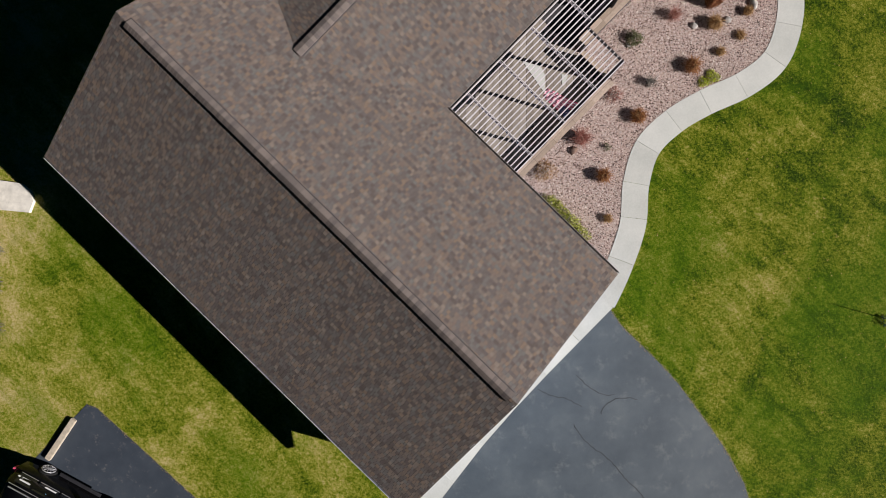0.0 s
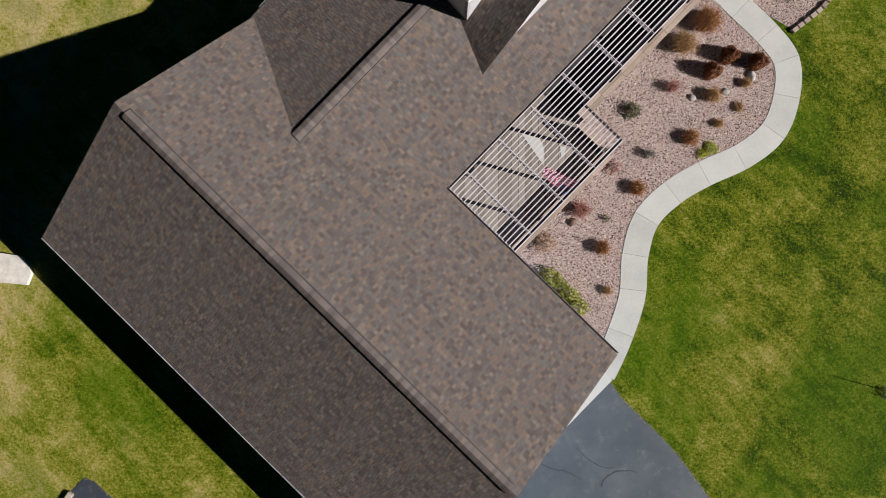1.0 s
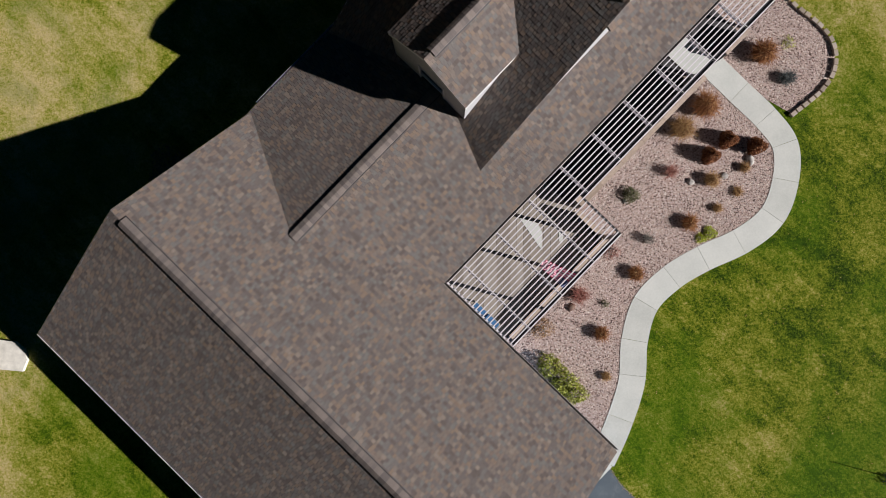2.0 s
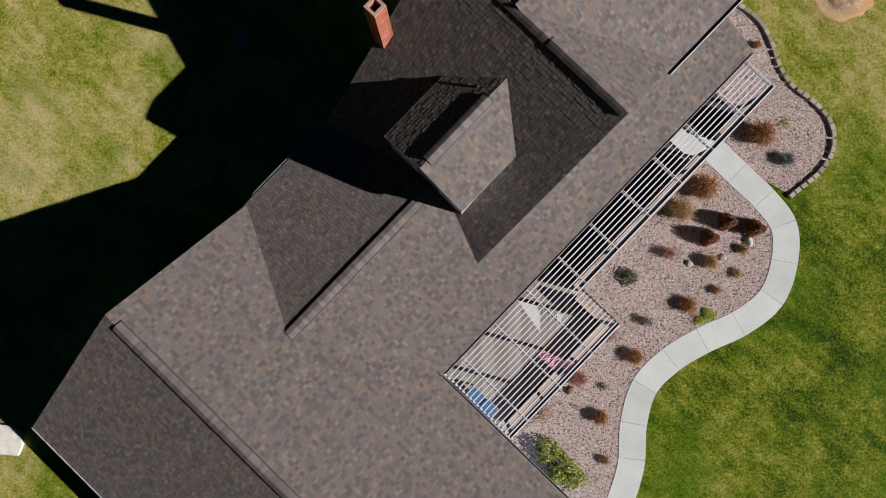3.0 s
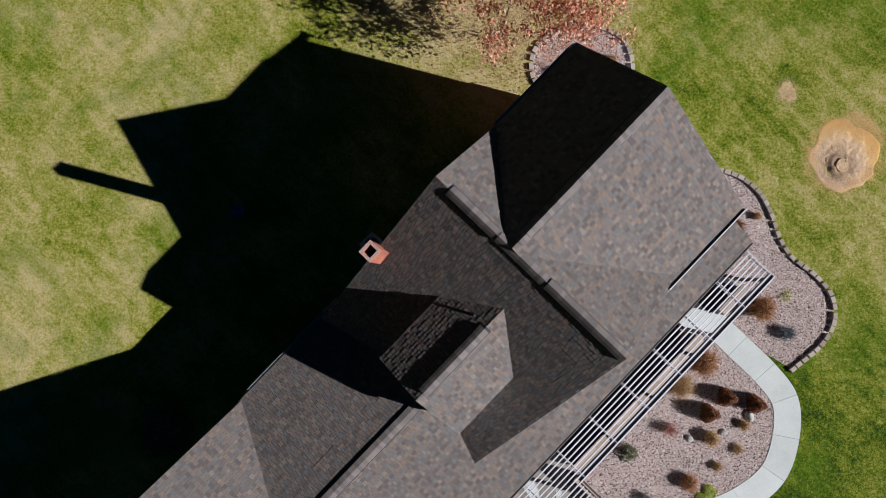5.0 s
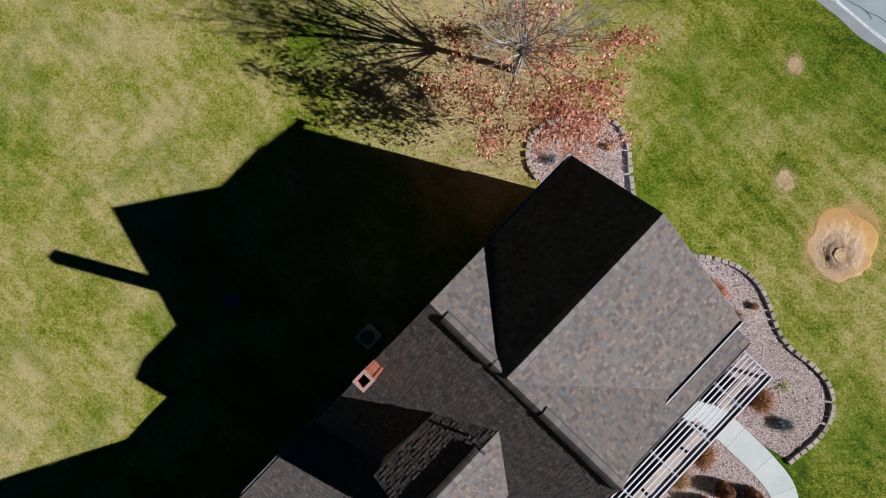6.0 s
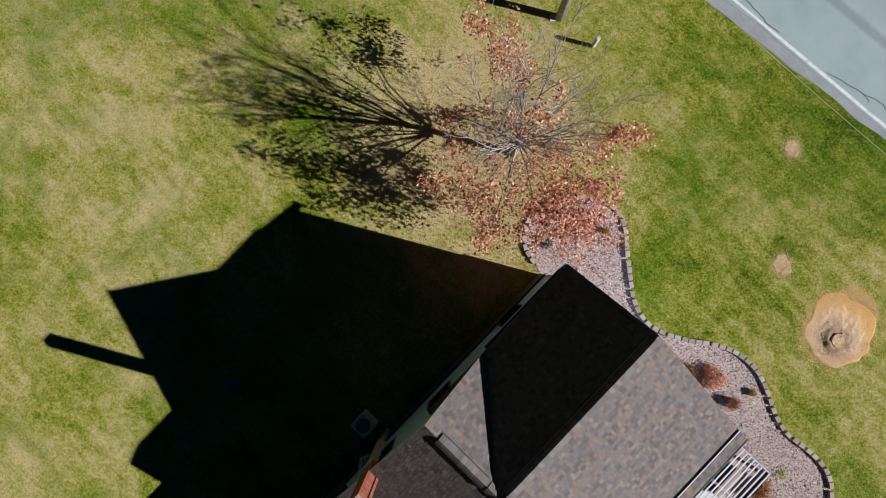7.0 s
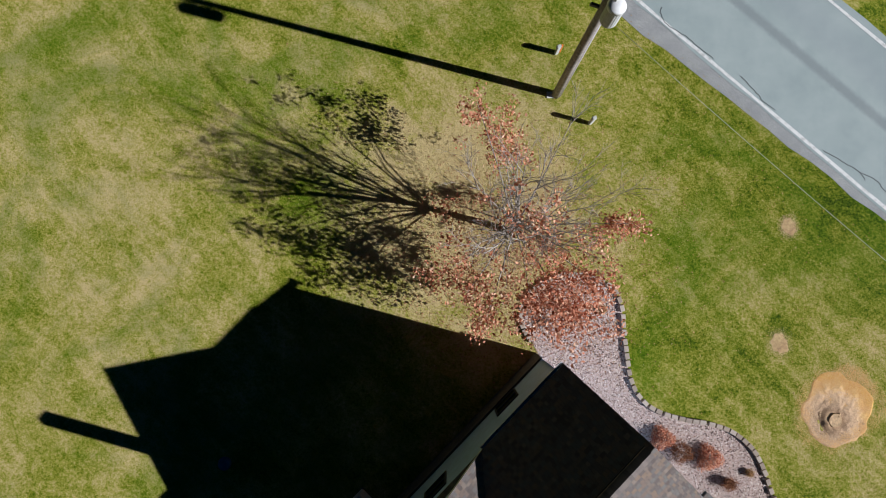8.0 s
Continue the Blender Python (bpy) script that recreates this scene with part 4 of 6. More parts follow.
tagged(new("gravel_bed_by_walk", sheet("gravel_bed_by_walk", WEST_BED, 0.015, GRAVEL_BED)), "pinkish gravel bed between the walk and the porch", "gravel bed", kind="structure")
tagged(new("gravel_bed_by_corner", sheet("gravel_bed_by_corner", EAST_BED, 0.015, GRAVEL_BED)), "pinkish gravel bed edged with tan blocks", "gravel bed", kind="structure")

DRIVE_EDGE = spline([(7.21, -2.56), (7.66, -3.24), (8.42, -4.0), (9.3, -4.88), (10.18, -5.84), (11.43, -7.53), (12.3, -8.79), (12.93, -9.92), (13.35, -11.0), (13.8, -14.0), (14.0, -20.0), (14.0, -45.0)], 0.4)
DRIVE = [tuple(p[:2]) for p in DRIVE_EDGE] + [(-6.0, -45.0), tuple(uv(7.3, -9.6)[:2]), tuple(uv(6.8, -3.0)[:2]), tuple(uv(6.8, 3.12)[:2])]
tagged(new("driveway", sheet("driveway", DRIVE, 0.02, ASPHALT)), "blue-grey sealed asphalt driveway with fine cracks", "driveway", kind="structure")
PAD = [tuple(uv(*q)[:2]) for q in ((-6.95, -16.4), (-6.5, -16.2), (-0.47, -15.95), (7.0, -15.9), (14.0, -15.9), (14.0, -34.0), (-6.75, -34.0))]
tagged(new("parking_pad", sheet("parking_pad", PAD, 0.014, DARK_ASPHALT)), "dark asphalt parking pad with pale scuffs", "parking pad", kind="structure")

# concrete apron along the garage front, in slabs
walkway = empty("walkway", "winding pale concrete walk in jointed slabs", "walkway", kind="structure")
APRON = (7.62, 7.36, 7.12, 7.0, 6.96, 6.96, 6.97)
for i in range(6):
    v0, v1 = -9.4 + i * 2.12, -9.4 + (i + 1) * 2.12 - 0.012
    ring = [tuple(uv(u, v)[:2]) for u, v in ((5.0, v0), (APRON[i], v0), (APRON[i + 1], v1), (5.0, v1))]
    part("slab", sheet("slab", ring, 0.05 + 0.002 * (i % 2), CONCRETE, 0.12), walkway)
JOINTS = ((7.68, -0.43), (8.25, 1.47), (8.32, 3.07), (9.09, 4.57), (10.02, 5.86), (11.44, 6.76), (13.16, 7.37), (14.5, 8.7), (15.2, 10.22), (15.15, 11.8), (14.3, 13.05), (13.2, 14.15), (11.8, 15.55))
cuts = [0, *(min(range(len(WALK)), key=lambda k: (WALK[k].xy - Vector(q)).length) for q in JOINTS), len(WALK) - 1]
for i, j in zip(cuts, cuts[1:]):
    a, b = W_IN[i:j + 1], W_OUT[i:j + 1]
    g = 0.006
    a = [a[0].lerp(a[1], g / 0.1), *a[1:-1], a[-1].lerp(a[-2], g / 0.1)]
    b = [b[0].lerp(b[1], g / 0.1), *b[1:-1], b[-1].lerp(b[-2], g / 0.1)]
    ring = [tuple(p[:2]) for p in a] + [tuple(p[:2]) for p in reversed(b)]
    part("slab", sheet("slab", ring, 0.037 + 0.003 * rng.random(), CONCRETE, 0.12), walkway)

# fine cracks in the drive
def crack(name, pts, w, z, material, seed):
    r = random.Random(seed)
    line = spline(pts, 0.12)
    left = [p + Vector((r.uniform(-0.03, 0.03), r.uniform(-0.03, 0.03), 0)) for p in line]
    ring = [(p.x, p.y) for p in offset(left, w / 2)] + [(p.x, p.y) for p in reversed(offset(left, -w / 2))]
    n = len(left)
    v = [(x, y, z) for x, y in ring]
    f = [(i, 2 * n - 1 - i, 2 * n - 2 - i, i + 1) for i in range(n - 1)]
    return mesh_of(name, v, f, material)


for k, pts in enumerate((((5.55, -7.75), (6.14, -8.56), (7.15, -9.31), (7.9, -10.19), (8.66, -10.95), (9.1, -11.8)), ((5.7, -5.55), (6.39, -6.16), (7.03, -6.41), (7.4, -6.35)),
                         ((6.77, -7.29), (6.85, -7.0), (7.1, -6.75), (7.66, -6.53), (8.41, -6.58)), ((3.95, -6.15), (4.6, -6.45), (5.3, -6.6), (5.9, -6.95)))):
    tagged(new("driveway_crack", crack("driveway_crack", pts, 0.045, 0.026, SEAL_LINE, k)), "dark filled crack in the driveway", "crack", "driveway cracks", "structure")

# road
R_D, R_N = Vector((0.743, -0.669, 0)), Vector((0.669, 0.743, 0))


def road_at(s, n):
    return R_D * s + R_N * n


def road_strip(name, n0, n1, z, material, s0=-400, s1=400, wave=0.0, seed=0, skew=0.0):
    r = random.Random(seed)
    pts, k = [], 60
    ss = [s0, *(-60 + i * 1.2 for i in range(k + 1)), s1] if wave else [s0, s1]
    a = [road_at(s, n0 + skew * max(-20.0, min(20.0, s + 12.0)) + (r.uniform(-wave, wave) if wave else 0)) for s in ss]
    b = [road_at(s, n1 + (r.uniform(-wave, wave) if wave else 0)) for s in ss]
    v = [(p.x, p.y, z) for p in a + b]
    m = len(ss)
    return mesh_of(name, v, [(i, i + 1, i + 1 + m, i + m) for i in range(m - 1)], material)


tagged(new("road_shoulder", road_strip("road_shoulder", 36.72, 37.6, 0.012, SHOULDER, wave=0.09, seed=2, skew=0.042)), "crumbling grey gravel road shoulder", "shoulder", kind="structure")
tagged(new("road", road_strip("road", 37.32, 43.75, 0.022, ROAD, wave=0.05, seed=3)), "pale worn asphalt road", "road", kind="structure")
for n in (37.42, 43.3):
    tagged(new("road_line", road_strip("road_line", n, n + 0.15, 0.028, ROAD_PAINT, wave=0.015, seed=5)), "worn white road edge line", "road marking", "road edge lines", "structure")
# cracks along the near edge: (along, across) in the road's own axes
for k, line in enumerate((((-19.42, 37.95), (-19.3, 37.72), (-18.69, 37.5), (-17.65, 37.66), (-17.05, 37.64), (-16.03, 37.66)), ((-14.58, 37.86), (-13.67, 37.77), (-13.03, 37.64), (-12.35, 37.69)),
                          ((-9.57, 37.68), (-8.84, 37.8), (-7.66, 37.98), (-7.22, 37.84)), ((-7.66, 37.98), (-6.87, 38.22), (-6.19, 38.07), (-5.2, 38.2)), ((-27.0, 37.8), (-25.0, 37.7), (-23.2, 37.95)))):
    pts = [tuple(road_at(*q)[:2]) for q in line]
    tagged(new("road_crack", crack("road_crack", pts, 0.035, 0.0285, CRACK, 20 + k)), "dark crack along the road edge", "crack", "road cracks", "structure")


# bare patches in the lawn, with ragged outlines
def blotch(name, x, y, r, z, material, seed, squash=1.0):
    q = random.Random(seed)
    ph = [q.uniform(0, 6.28) for _ in range(4)]
    ring = []
    for i in range(72):
        a = 2 * math.pi * i / 72
        k = r * (1 + 0.10 * math.sin(2 * a + ph[0]) + 0.08 * math.sin(3 * a + ph[1]) + 0.07 * math.sin(7 * a + ph[2]) + 0.05 * q.uniform(-1, 1))
        ring.append((x + k * math.cos(a), y + k * math.sin(a) * squash))
    return ring, sheet(name, ring, z, material)


BARES = [blotch("bare_patch", 18.2, 22.6, 1.5, 0.0, BARE, 4)[0]]
for k, (x, y, r) in enumerate(((15.78, 25.6, 0.36), (16.43, 30.87, 0.30))):
    ring, patch = blotch("bare_patch", x, y, r, 0.013, BARE, 11 + k, 1.25)
    BARES.append(ring)
    tagged(new("bare_patch", patch), "dry bare soil patch in the lawn", "bare patch", "bare patches", "structure")

# concrete and slabs near the rear corner
slab_ring = [(-23.5, 3.45), (-20.4, 3.25), (-19.35, 3.1), (-18.95, 2.75), (-18.8, 2.3), (-19.0, 1.78), (-20.3, 1.9), (-23.5, 1.75)]
tagged(new("stone_slab", sheet("stone_slab", slab_ring, 0.16, LIMESTONE, 0.2)), "pale limestone slab with rough edges on the lawn", "stone slab")

# edging blocks round the corner bed
edging = empty("bed_edging", "row of tan concrete edging blocks", "edging")
bm = bmesh.new()
v = [bm.verts.new(p) for p in ((-0.135, -0.10, 0), (0.135, -0.10, 0), (0.145, 0.10, 0), (-0.145, 0.10, 0), (-0.135, -0.10, 0.14), (0.135, -0.10, 0.14), (0.145, 0.10, 0.14), (-0.145, 0.10, 0.14))]
for f in ((3, 2, 1, 0), (4, 5, 6, 7), (0, 1, 5, 4), (1, 2, 6, 5), (2, 3, 7, 6), (3, 0, 4, 7)):
    bm.faces.new([v[i] for i in f])
bmesh.ops.bevel(bm, geom=[e for e in bm.edges if e.verts[0].co.z > 0.1 and e.verts[1].co.z > 0.1], offset=0.012, segments=1, affect="EDGES")
block = bm_mesh("block", bm, BLOCK)
gone, last = 0.0, EDGE[0]
for p, q in zip(EDGE, EDGE[1:]):
    gone += (q - p).length
    if gone > 0.312:
        gone = 0.0
        d = q - p
        part("block", block, edging, m=pose(q.x, q.y, rng.uniform(-0.01, 0.01), rng.uniform(-2, 2), rng.uniform(-2, 2), math.degrees(math.atan2(d.y, d.x)) + 180 + rng.uniform(-3, 3)))


# ---- deck under the pergola: boards laid askew ----
deck = empty("porch_deck", "weathered tan deck boards under the pergola", "deck", kind="structure")


def boards(rect, z, material=DECK):
    """Boards along the world's y, cut to a rectangle given in u and v."""
    ring = [uv(*q) for q in ((rect[0], rect[2]), (rect[1], rect[2]), (rect[1], rect[3]), (rect[0], rect[3]))]
    x0, x1 = min(p.x for p in ring), max(p.x for p in ring)

    def span(x):
        ys = []
        for a, b in zip(ring, ring[1:] + ring[:1]):
            if (a.x - x) * (b.x - x) < 0:
                ys.append(a.y + (b.y - a.y) * (x - a.x) / (b.x - a.x))
        return (min(ys), max(ys)) if len(ys) > 1 else None
    x, w = x0 + 0.03, 0.30
    while x + w < x1:
        l, r = span(x + 0.005), span(x + w - 0.008)
        if l and r:
            me = mesh_of("board", [(x + 0.005, l[0], z), (x + w - 0.008, r[0], z), (x + w - 0.008, r[1], z), (x + 0.005, l[1], z)] + [(x + 0.005, l[0], z - 0.05), (x + w - 0.008, r[0], z - 0.05), (x + w - 0.008, r[1], z - 0.05), (x + 0.005, l[1], z - 0.05)],
                         [(0, 1, 2, 3), (7, 6, 5, 4), (0, 4, 5, 1), (1, 5, 6, 2), (2, 6, 7, 3), (3, 7, 4, 0)], material)
            part("board", me, deck)
        x += w


boards((-6.2, -0.45, 3.5, 10.35), 0.12)
# the narrow stretches take a much darker board colour
boards((-6.2, -2.5, 10.36, 18.2), 0.12, DARK_BOARD)
boards((-6.2, -2.3, 19.55, 21.25), 0.12, DARK_BOARD)
stoop = [tuple(uv(u, v)[:2]) for u, v in ((-6.2, 18.3), (-2.35, 18.3), (-2.35, 19.5), (-6.2, 19.5))]
part("slab", sheet("slab", stoop, 0.12, CONCRETE, 0.12), walkway, "pale concrete stoop under the pergola")


# ---- gravel stones, lawn blades and fallen leaves: too many to count ----
def scatter(ring, per_m2, keep_out=()):
    xs, ys = [p[0] for p in ring], [p[1] for p in ring]
    n = int((max(xs) - min(xs)) * (max(ys) - min(ys)) * per_m2)
    px, py = nrg.uniform(min(xs), max(xs), n), nrg.uniform(min(ys), max(ys), n)
    ok = inside(px, py, ring)
    for k in keep_out:
        ok &= ~inside(px, py, k)
    return px[ok], py[ok]


def rect_ring(u0, u1, v0, v1):
    return [tuple(uv(u, v)[:2]) for u, v in ((u0, v0), (u1, v0), (u1, v1), (u0, v1))]


WALK_RING = [tuple(p[:2]) for p in W_IN] + [tuple(p[:2]) for p in reversed(W_OUT)]
HOUSE_RINGS = [rect_ring(-14.0, 5.0, -8.2, 3.4), rect_ring(-14.0, -6.2, 3.4, 21.4)]
PORCH_RINGS = [rect_ring(-6.2, -0.3, 3.9, 10.4), rect_ring(-6.2, -2.2, 10.4, 18.4), rect_ring(-6.2, -2.45, 19.7, 21.15)]


def stones(name, ring, per_m2, keep_out, label):
    x, y = scatter(ring, per_m2, keep_out)
    n = len(x)
    base = np.array([(1, 0, 0.2), (0.3, 0.95, 0.1), (-0.85, 0.5, 0.2), (-0.7, -0.7, 0.15), (0.4, -0.9, 0.2), (0, 0, 1), (0.0, 0.0, -0.3)])
    tri = np.array([(0, 1, 5), (1, 2, 5), (2, 3, 5), (3, 4, 5), (4, 0, 5)])
    r = nrg.uniform(0.018, 0.044, n)
    a = nrg.uniform(0, 6.283, n)
    v = np.repeat(base[None], n, 0) * (1 + 0.3 * nrg.uniform(-1, 1, (n, 7, 3)))
    c, s = np.cos(a)[:, None], np.sin(a)[:, None]
    vx, vy = v[:, :, 0] * c - v[:, :, 1] * s, (v[:, :, 0] * s + v[:, :, 1] * c) * nrg.uniform(0.6, 1, n)[:, None]
    out = np.stack([vx * r[:, None] + x[:, None], vy * r[:, None] + y[:, None], v[:, :, 2] * r[:, None] * 0.5 + 0.017], -1)
    f = (tri[None] + 7 * np.arange(n)[:, None, None]).reshape(-1, 3)
    tagged(new(name, mesh_np(name, out.reshape(-1, 3), f, GRAVEL)), label, "gravel", kind="stuff")


stones("gravel_stones", WEST_BED, 520, [WALK_RING, *PORCH_RINGS, *HOUSE_RINGS], "loose pink, white and brown gravel stones")
stones("gravel_stones", EAST_BED, 520, [WALK_RING, *PORCH_RINGS, *HOUSE_RINGS], "loose pink, white and brown gravel stones in the corner bed")


def blades(name, ring, per_m2, keep_out, label, h=(0.010, 0.026)):
    x, y = scatter(ring, per_m2, keep_out)
    n = len(x)
    a = nrg.uniform(0, 6.283, n)
    hh = nrg.uniform(*h, n)
    w = nrg.uniform(0.007, 0.018, n)
    lean = nrg.uniform(1.2, 3.6, n) * hh
    la = a + nrg.uniform(0.8, 2.2, n)
    z = np.zeros(n)
    p0 = np.stack([x - np.cos(a) * w, y - np.sin(a) * w, z], -1)
    p1 = np.stack([x + np.cos(a) * w, y + np.sin(a) * w, z], -1)
    p2 = np.stack([x + np.cos(la) * lean, y + np.sin(la) * lean, hh], -1)
    v = np.stack([p0, p1, p2], 1).reshape(-1, 3)
    tagged(new(name, mesh_np(name, v, np.arange(3 * n).reshape(n, 3), BLADES)), label, "grass", kind="stuff")


OUT = [WEST_BED, EAST_BED, WALK_RING, DRIVE, PAD, *HOUSE_RINGS, slab_ring, *BARES]
EAST_LAWN = [(6.5, -12.5), (22.5, -12.5), (22.5, 30.5), (13.0, 38.5), (8.0, 41.0), (2.0, 46), (-20.5, 46), (-20.5, 21), (0, 21)]
SW_LAWN = [(-21, -12.5), (-8, -12.5), (2, -9), (-14, 8), (-21, 8)]
NW_LAWN = [(-21, 8), (-12, 8), (0, 21), (-21, 21)]
road_ring = [tuple(road_at(s, n)[:2]) for s, n in ((-80, 36.9), (80, 36.9), (80, 44), (-80, 44))]
blades("lawn_grass", EAST_LAWN, 330, OUT + [road_ring], "short lawn grass blades")
blades("lawn_grass", SW_LAWN, 330, OUT, "short lawn grass blades beside the garage")
blades("lawn_grass", NW_LAWN, 260, OUT, "short lawn grass blades behind the house")


def litter(name, cx, cy, sx, sy, n, material, size, label, keep_out=()):
    """Fallen leaves lying flat, thickest round a centre."""
    x, y = nrg.normal(cx, sx, n), nrg.normal(cy, sy, n)
    ok = np.ones(n, bool)
    for k in keep_out:
        ok &= ~inside(x, y, k)
    x, y = x[ok], y[ok]
    n = len(x)
    a, s = nrg.uniform(0, 6.283, n), nrg.uniform(*size, n)
    q, base = [], nrg.uniform(0.026, 0.045, n)
    for k in range(4):
        b = a + k * math.pi / 2
        rr = s * (1.0 if k % 2 else 0.6)
        q.append(np.stack([x + np.cos(b) * rr, y + np.sin(b) * rr, base + nrg.uniform(-0.25, 0.25, n) * s], -1))
    v = np.stack(q, 1).reshape(-1, 3)
    tagged(new(name, mesh_np(name, v, np.arange(4 * n).reshape(n, 4), material)), label, "leaves", kind="stuff")


def edge_litter(line, spread, per_m, material, size, label):
    """Dry bits lying along a line on the grass side."""
    pts = [Vector((p[0], p[1], 0)) for p in line]
    for a, b in zip(pts, pts[1:]):
        n = int((b - a).length * per_m)
        if n:
            f = nrg.uniform(0, 1, n)
            EDGE_BITS.append((a.x + (b.x - a.x) * f + nrg.normal(0, spread, n), a.y + (b.y - a.y) * f + nrg.normal(0, spread, n)))
    x, y = (np.concatenate([q[k] for q in EDGE_BITS]) for k in (0, 1))
    EDGE_BITS.clear()
    n = len(x)
    a, s = nrg.uniform(0, 6.283, n), nrg.uniform(*size, n)
    v = np.stack([np.stack([x + np.cos(a + k * 1.571) * s * (1.0 if k % 2 else 0.5), y + np.sin(a + k * 1.571) * s * (1.0 if k % 2 else 0.5), nrg.uniform(0.026, 0.04, n)], -1) for k in range(4)], 1).reshape(-1, 3)
    tagged(new("dry_litter", mesh_np("dry_litter", v, np.arange(4 * n).reshape(n, 4), material)), label, "leaves", kind="stuff")


EDGE_BITS = []
edge_litter([p for p in DRIVE_EDGE if p.y > -14], 0.05, 60, STRAW, (0.010, 0.035), "dry straw and leaf bits along the driveway edge")
edge_litter([uv(*q) for q in ((-6.95, -16.4), (-6.5, -16.2), (-0.47, -15.95), (4.0, -15.9))], 0.04, 60, STRAW, (0.008, 0.028), "dry straw bits along the edge of the parking pad")


# ---- pergola ----
def pergola():
    p = empty("pergola", "light metal pergola with close-set slats along the porch", "pergola", HOUSE)
    zt = 2.70

    def piece(name, a, b, w, h, material, label=""):
        part(name, bar(name, a, b, w, h, material), p, label)
    v_end = 21.75
    u = -3.98
    while u < -0.40:
        v1 = v_end if u < -2.3 else 10.42
        piece("slat", (u, 4.12, zt), (u, v1, zt), 0.046, 0.05, GALV)
        u += 0.195
    piece("slat", (-0.325, 4.12, zt), (-0.325, 10.42, zt), 0.046, 0.05, GALV)
    for k in range(10):
        v = 5.09 + 1.86 * k if k < 9 else v_end - 0.06
        v = min(v, v_end - 0.06)
        e = -0.31 if v < 10.42 else -2.40
        piece("rafter", (-4.05, v, zt - 0.075), (e, v, zt - 0.075), 0.05, 0.09, GALV)
        piece("clip_strip", (-4.05, v + 0.05, zt + 0.03), (e, v + 0.05, zt + 0.03), 0.03, 0.012, GALV)
    piece("end_beam", (-4.05, 4.16, zt - 0.08), (-0.35, 4.16, zt - 0.08), 0.06, 0.12, GALV)
    piece("end_beam", (-2.42, 10.42, zt - 0.08), (-0.35, 10.42, zt - 0.08), 0.06, 0.14, DARK_METAL)
    piece("outer_beam", (-0.405, 4.14, zt - 0.15), (-0.405, 10.44, zt - 0.15), 0.15, 0.24, DARK_METAL, "dark outer beam")
    piece("outer_beam", (-2.515, 10.46, zt - 0.15), (-2.515, v_end, zt - 0.15), 0.17, 0.24, DARK_METAL, "dark outer beam")
    piece("wall_beam", (-4.02, 4.12, zt - 0.10), (-4.02, v_end, zt - 0.10), 0.05, 0.14, GALV)
    for u, v in ((-0.36, 4.25), (-0.36, 6.12), (-0.36, 8.17), (-0.36, 10.3), (-2.40, 12.5), (-2.40, 14.9), (-2.40, 17.3), (-2.40, 18.45), (-2.40, 21.6), (-4.0, 21.6)):
        piece("post", (u, v, 0.02), (u, v, zt - 0.25), 0.12, 0.12, DARK_METAL)
    return p


pergola()


# low walls with timber caps along the porch's outer side
def low_wall(u0, u1, v0, v1, h=0.66):
    w = empty("porch_wall", "low dark wall with a tan plank cap", "low wall", HOUSE, "porch walls")
    part("core", box("core", u0 + 0.05, v0, 0.0, u1 - 0.05, v1, h, DARK_METAL), w)
    n = max(1, int(max(v1 - v0, u1 - u0) / 1.2))
    lengthwise = v1 - v0 > u1 - u0
    for k in range(2):
        for i in range(n):
            if lengthwise:
                a, b = v0 + (v1 - v0) * i / n, v0 + (v1 - v0) * (i + 1) / n - 0.01
                m = (u0 + (u1 - u0) * k / 2, a, u0 + (u1 - u0) * (k + 1) / 2 - 0.01, b)
            else:
                a, b = u0 + (u1 - u0) * i / n, u0 + (u1 - u0) * (i + 1) / n - 0.01
                m = (a, v0 + (v1 - v0) * k / 2, b, v0 + (v1 - v0) * (k + 1) / 2 - 0.01)
            part("plank", box("plank", m[0], m[1], h, m[2], m[3], h + 0.05 + 0.006 * rng.random(), TAN_WOOD), w)


low_wall(-0.42, 0.02, 4.3, 10.3)
low_wall(-2.46, -2.02, 10.5, 18.3, 0.98)
low_wall(-2.0, -0.44, 10.12, 10.35, 0.9)
low_wall(-2.46, -2.06, 19.75, 21.2, 0.8)


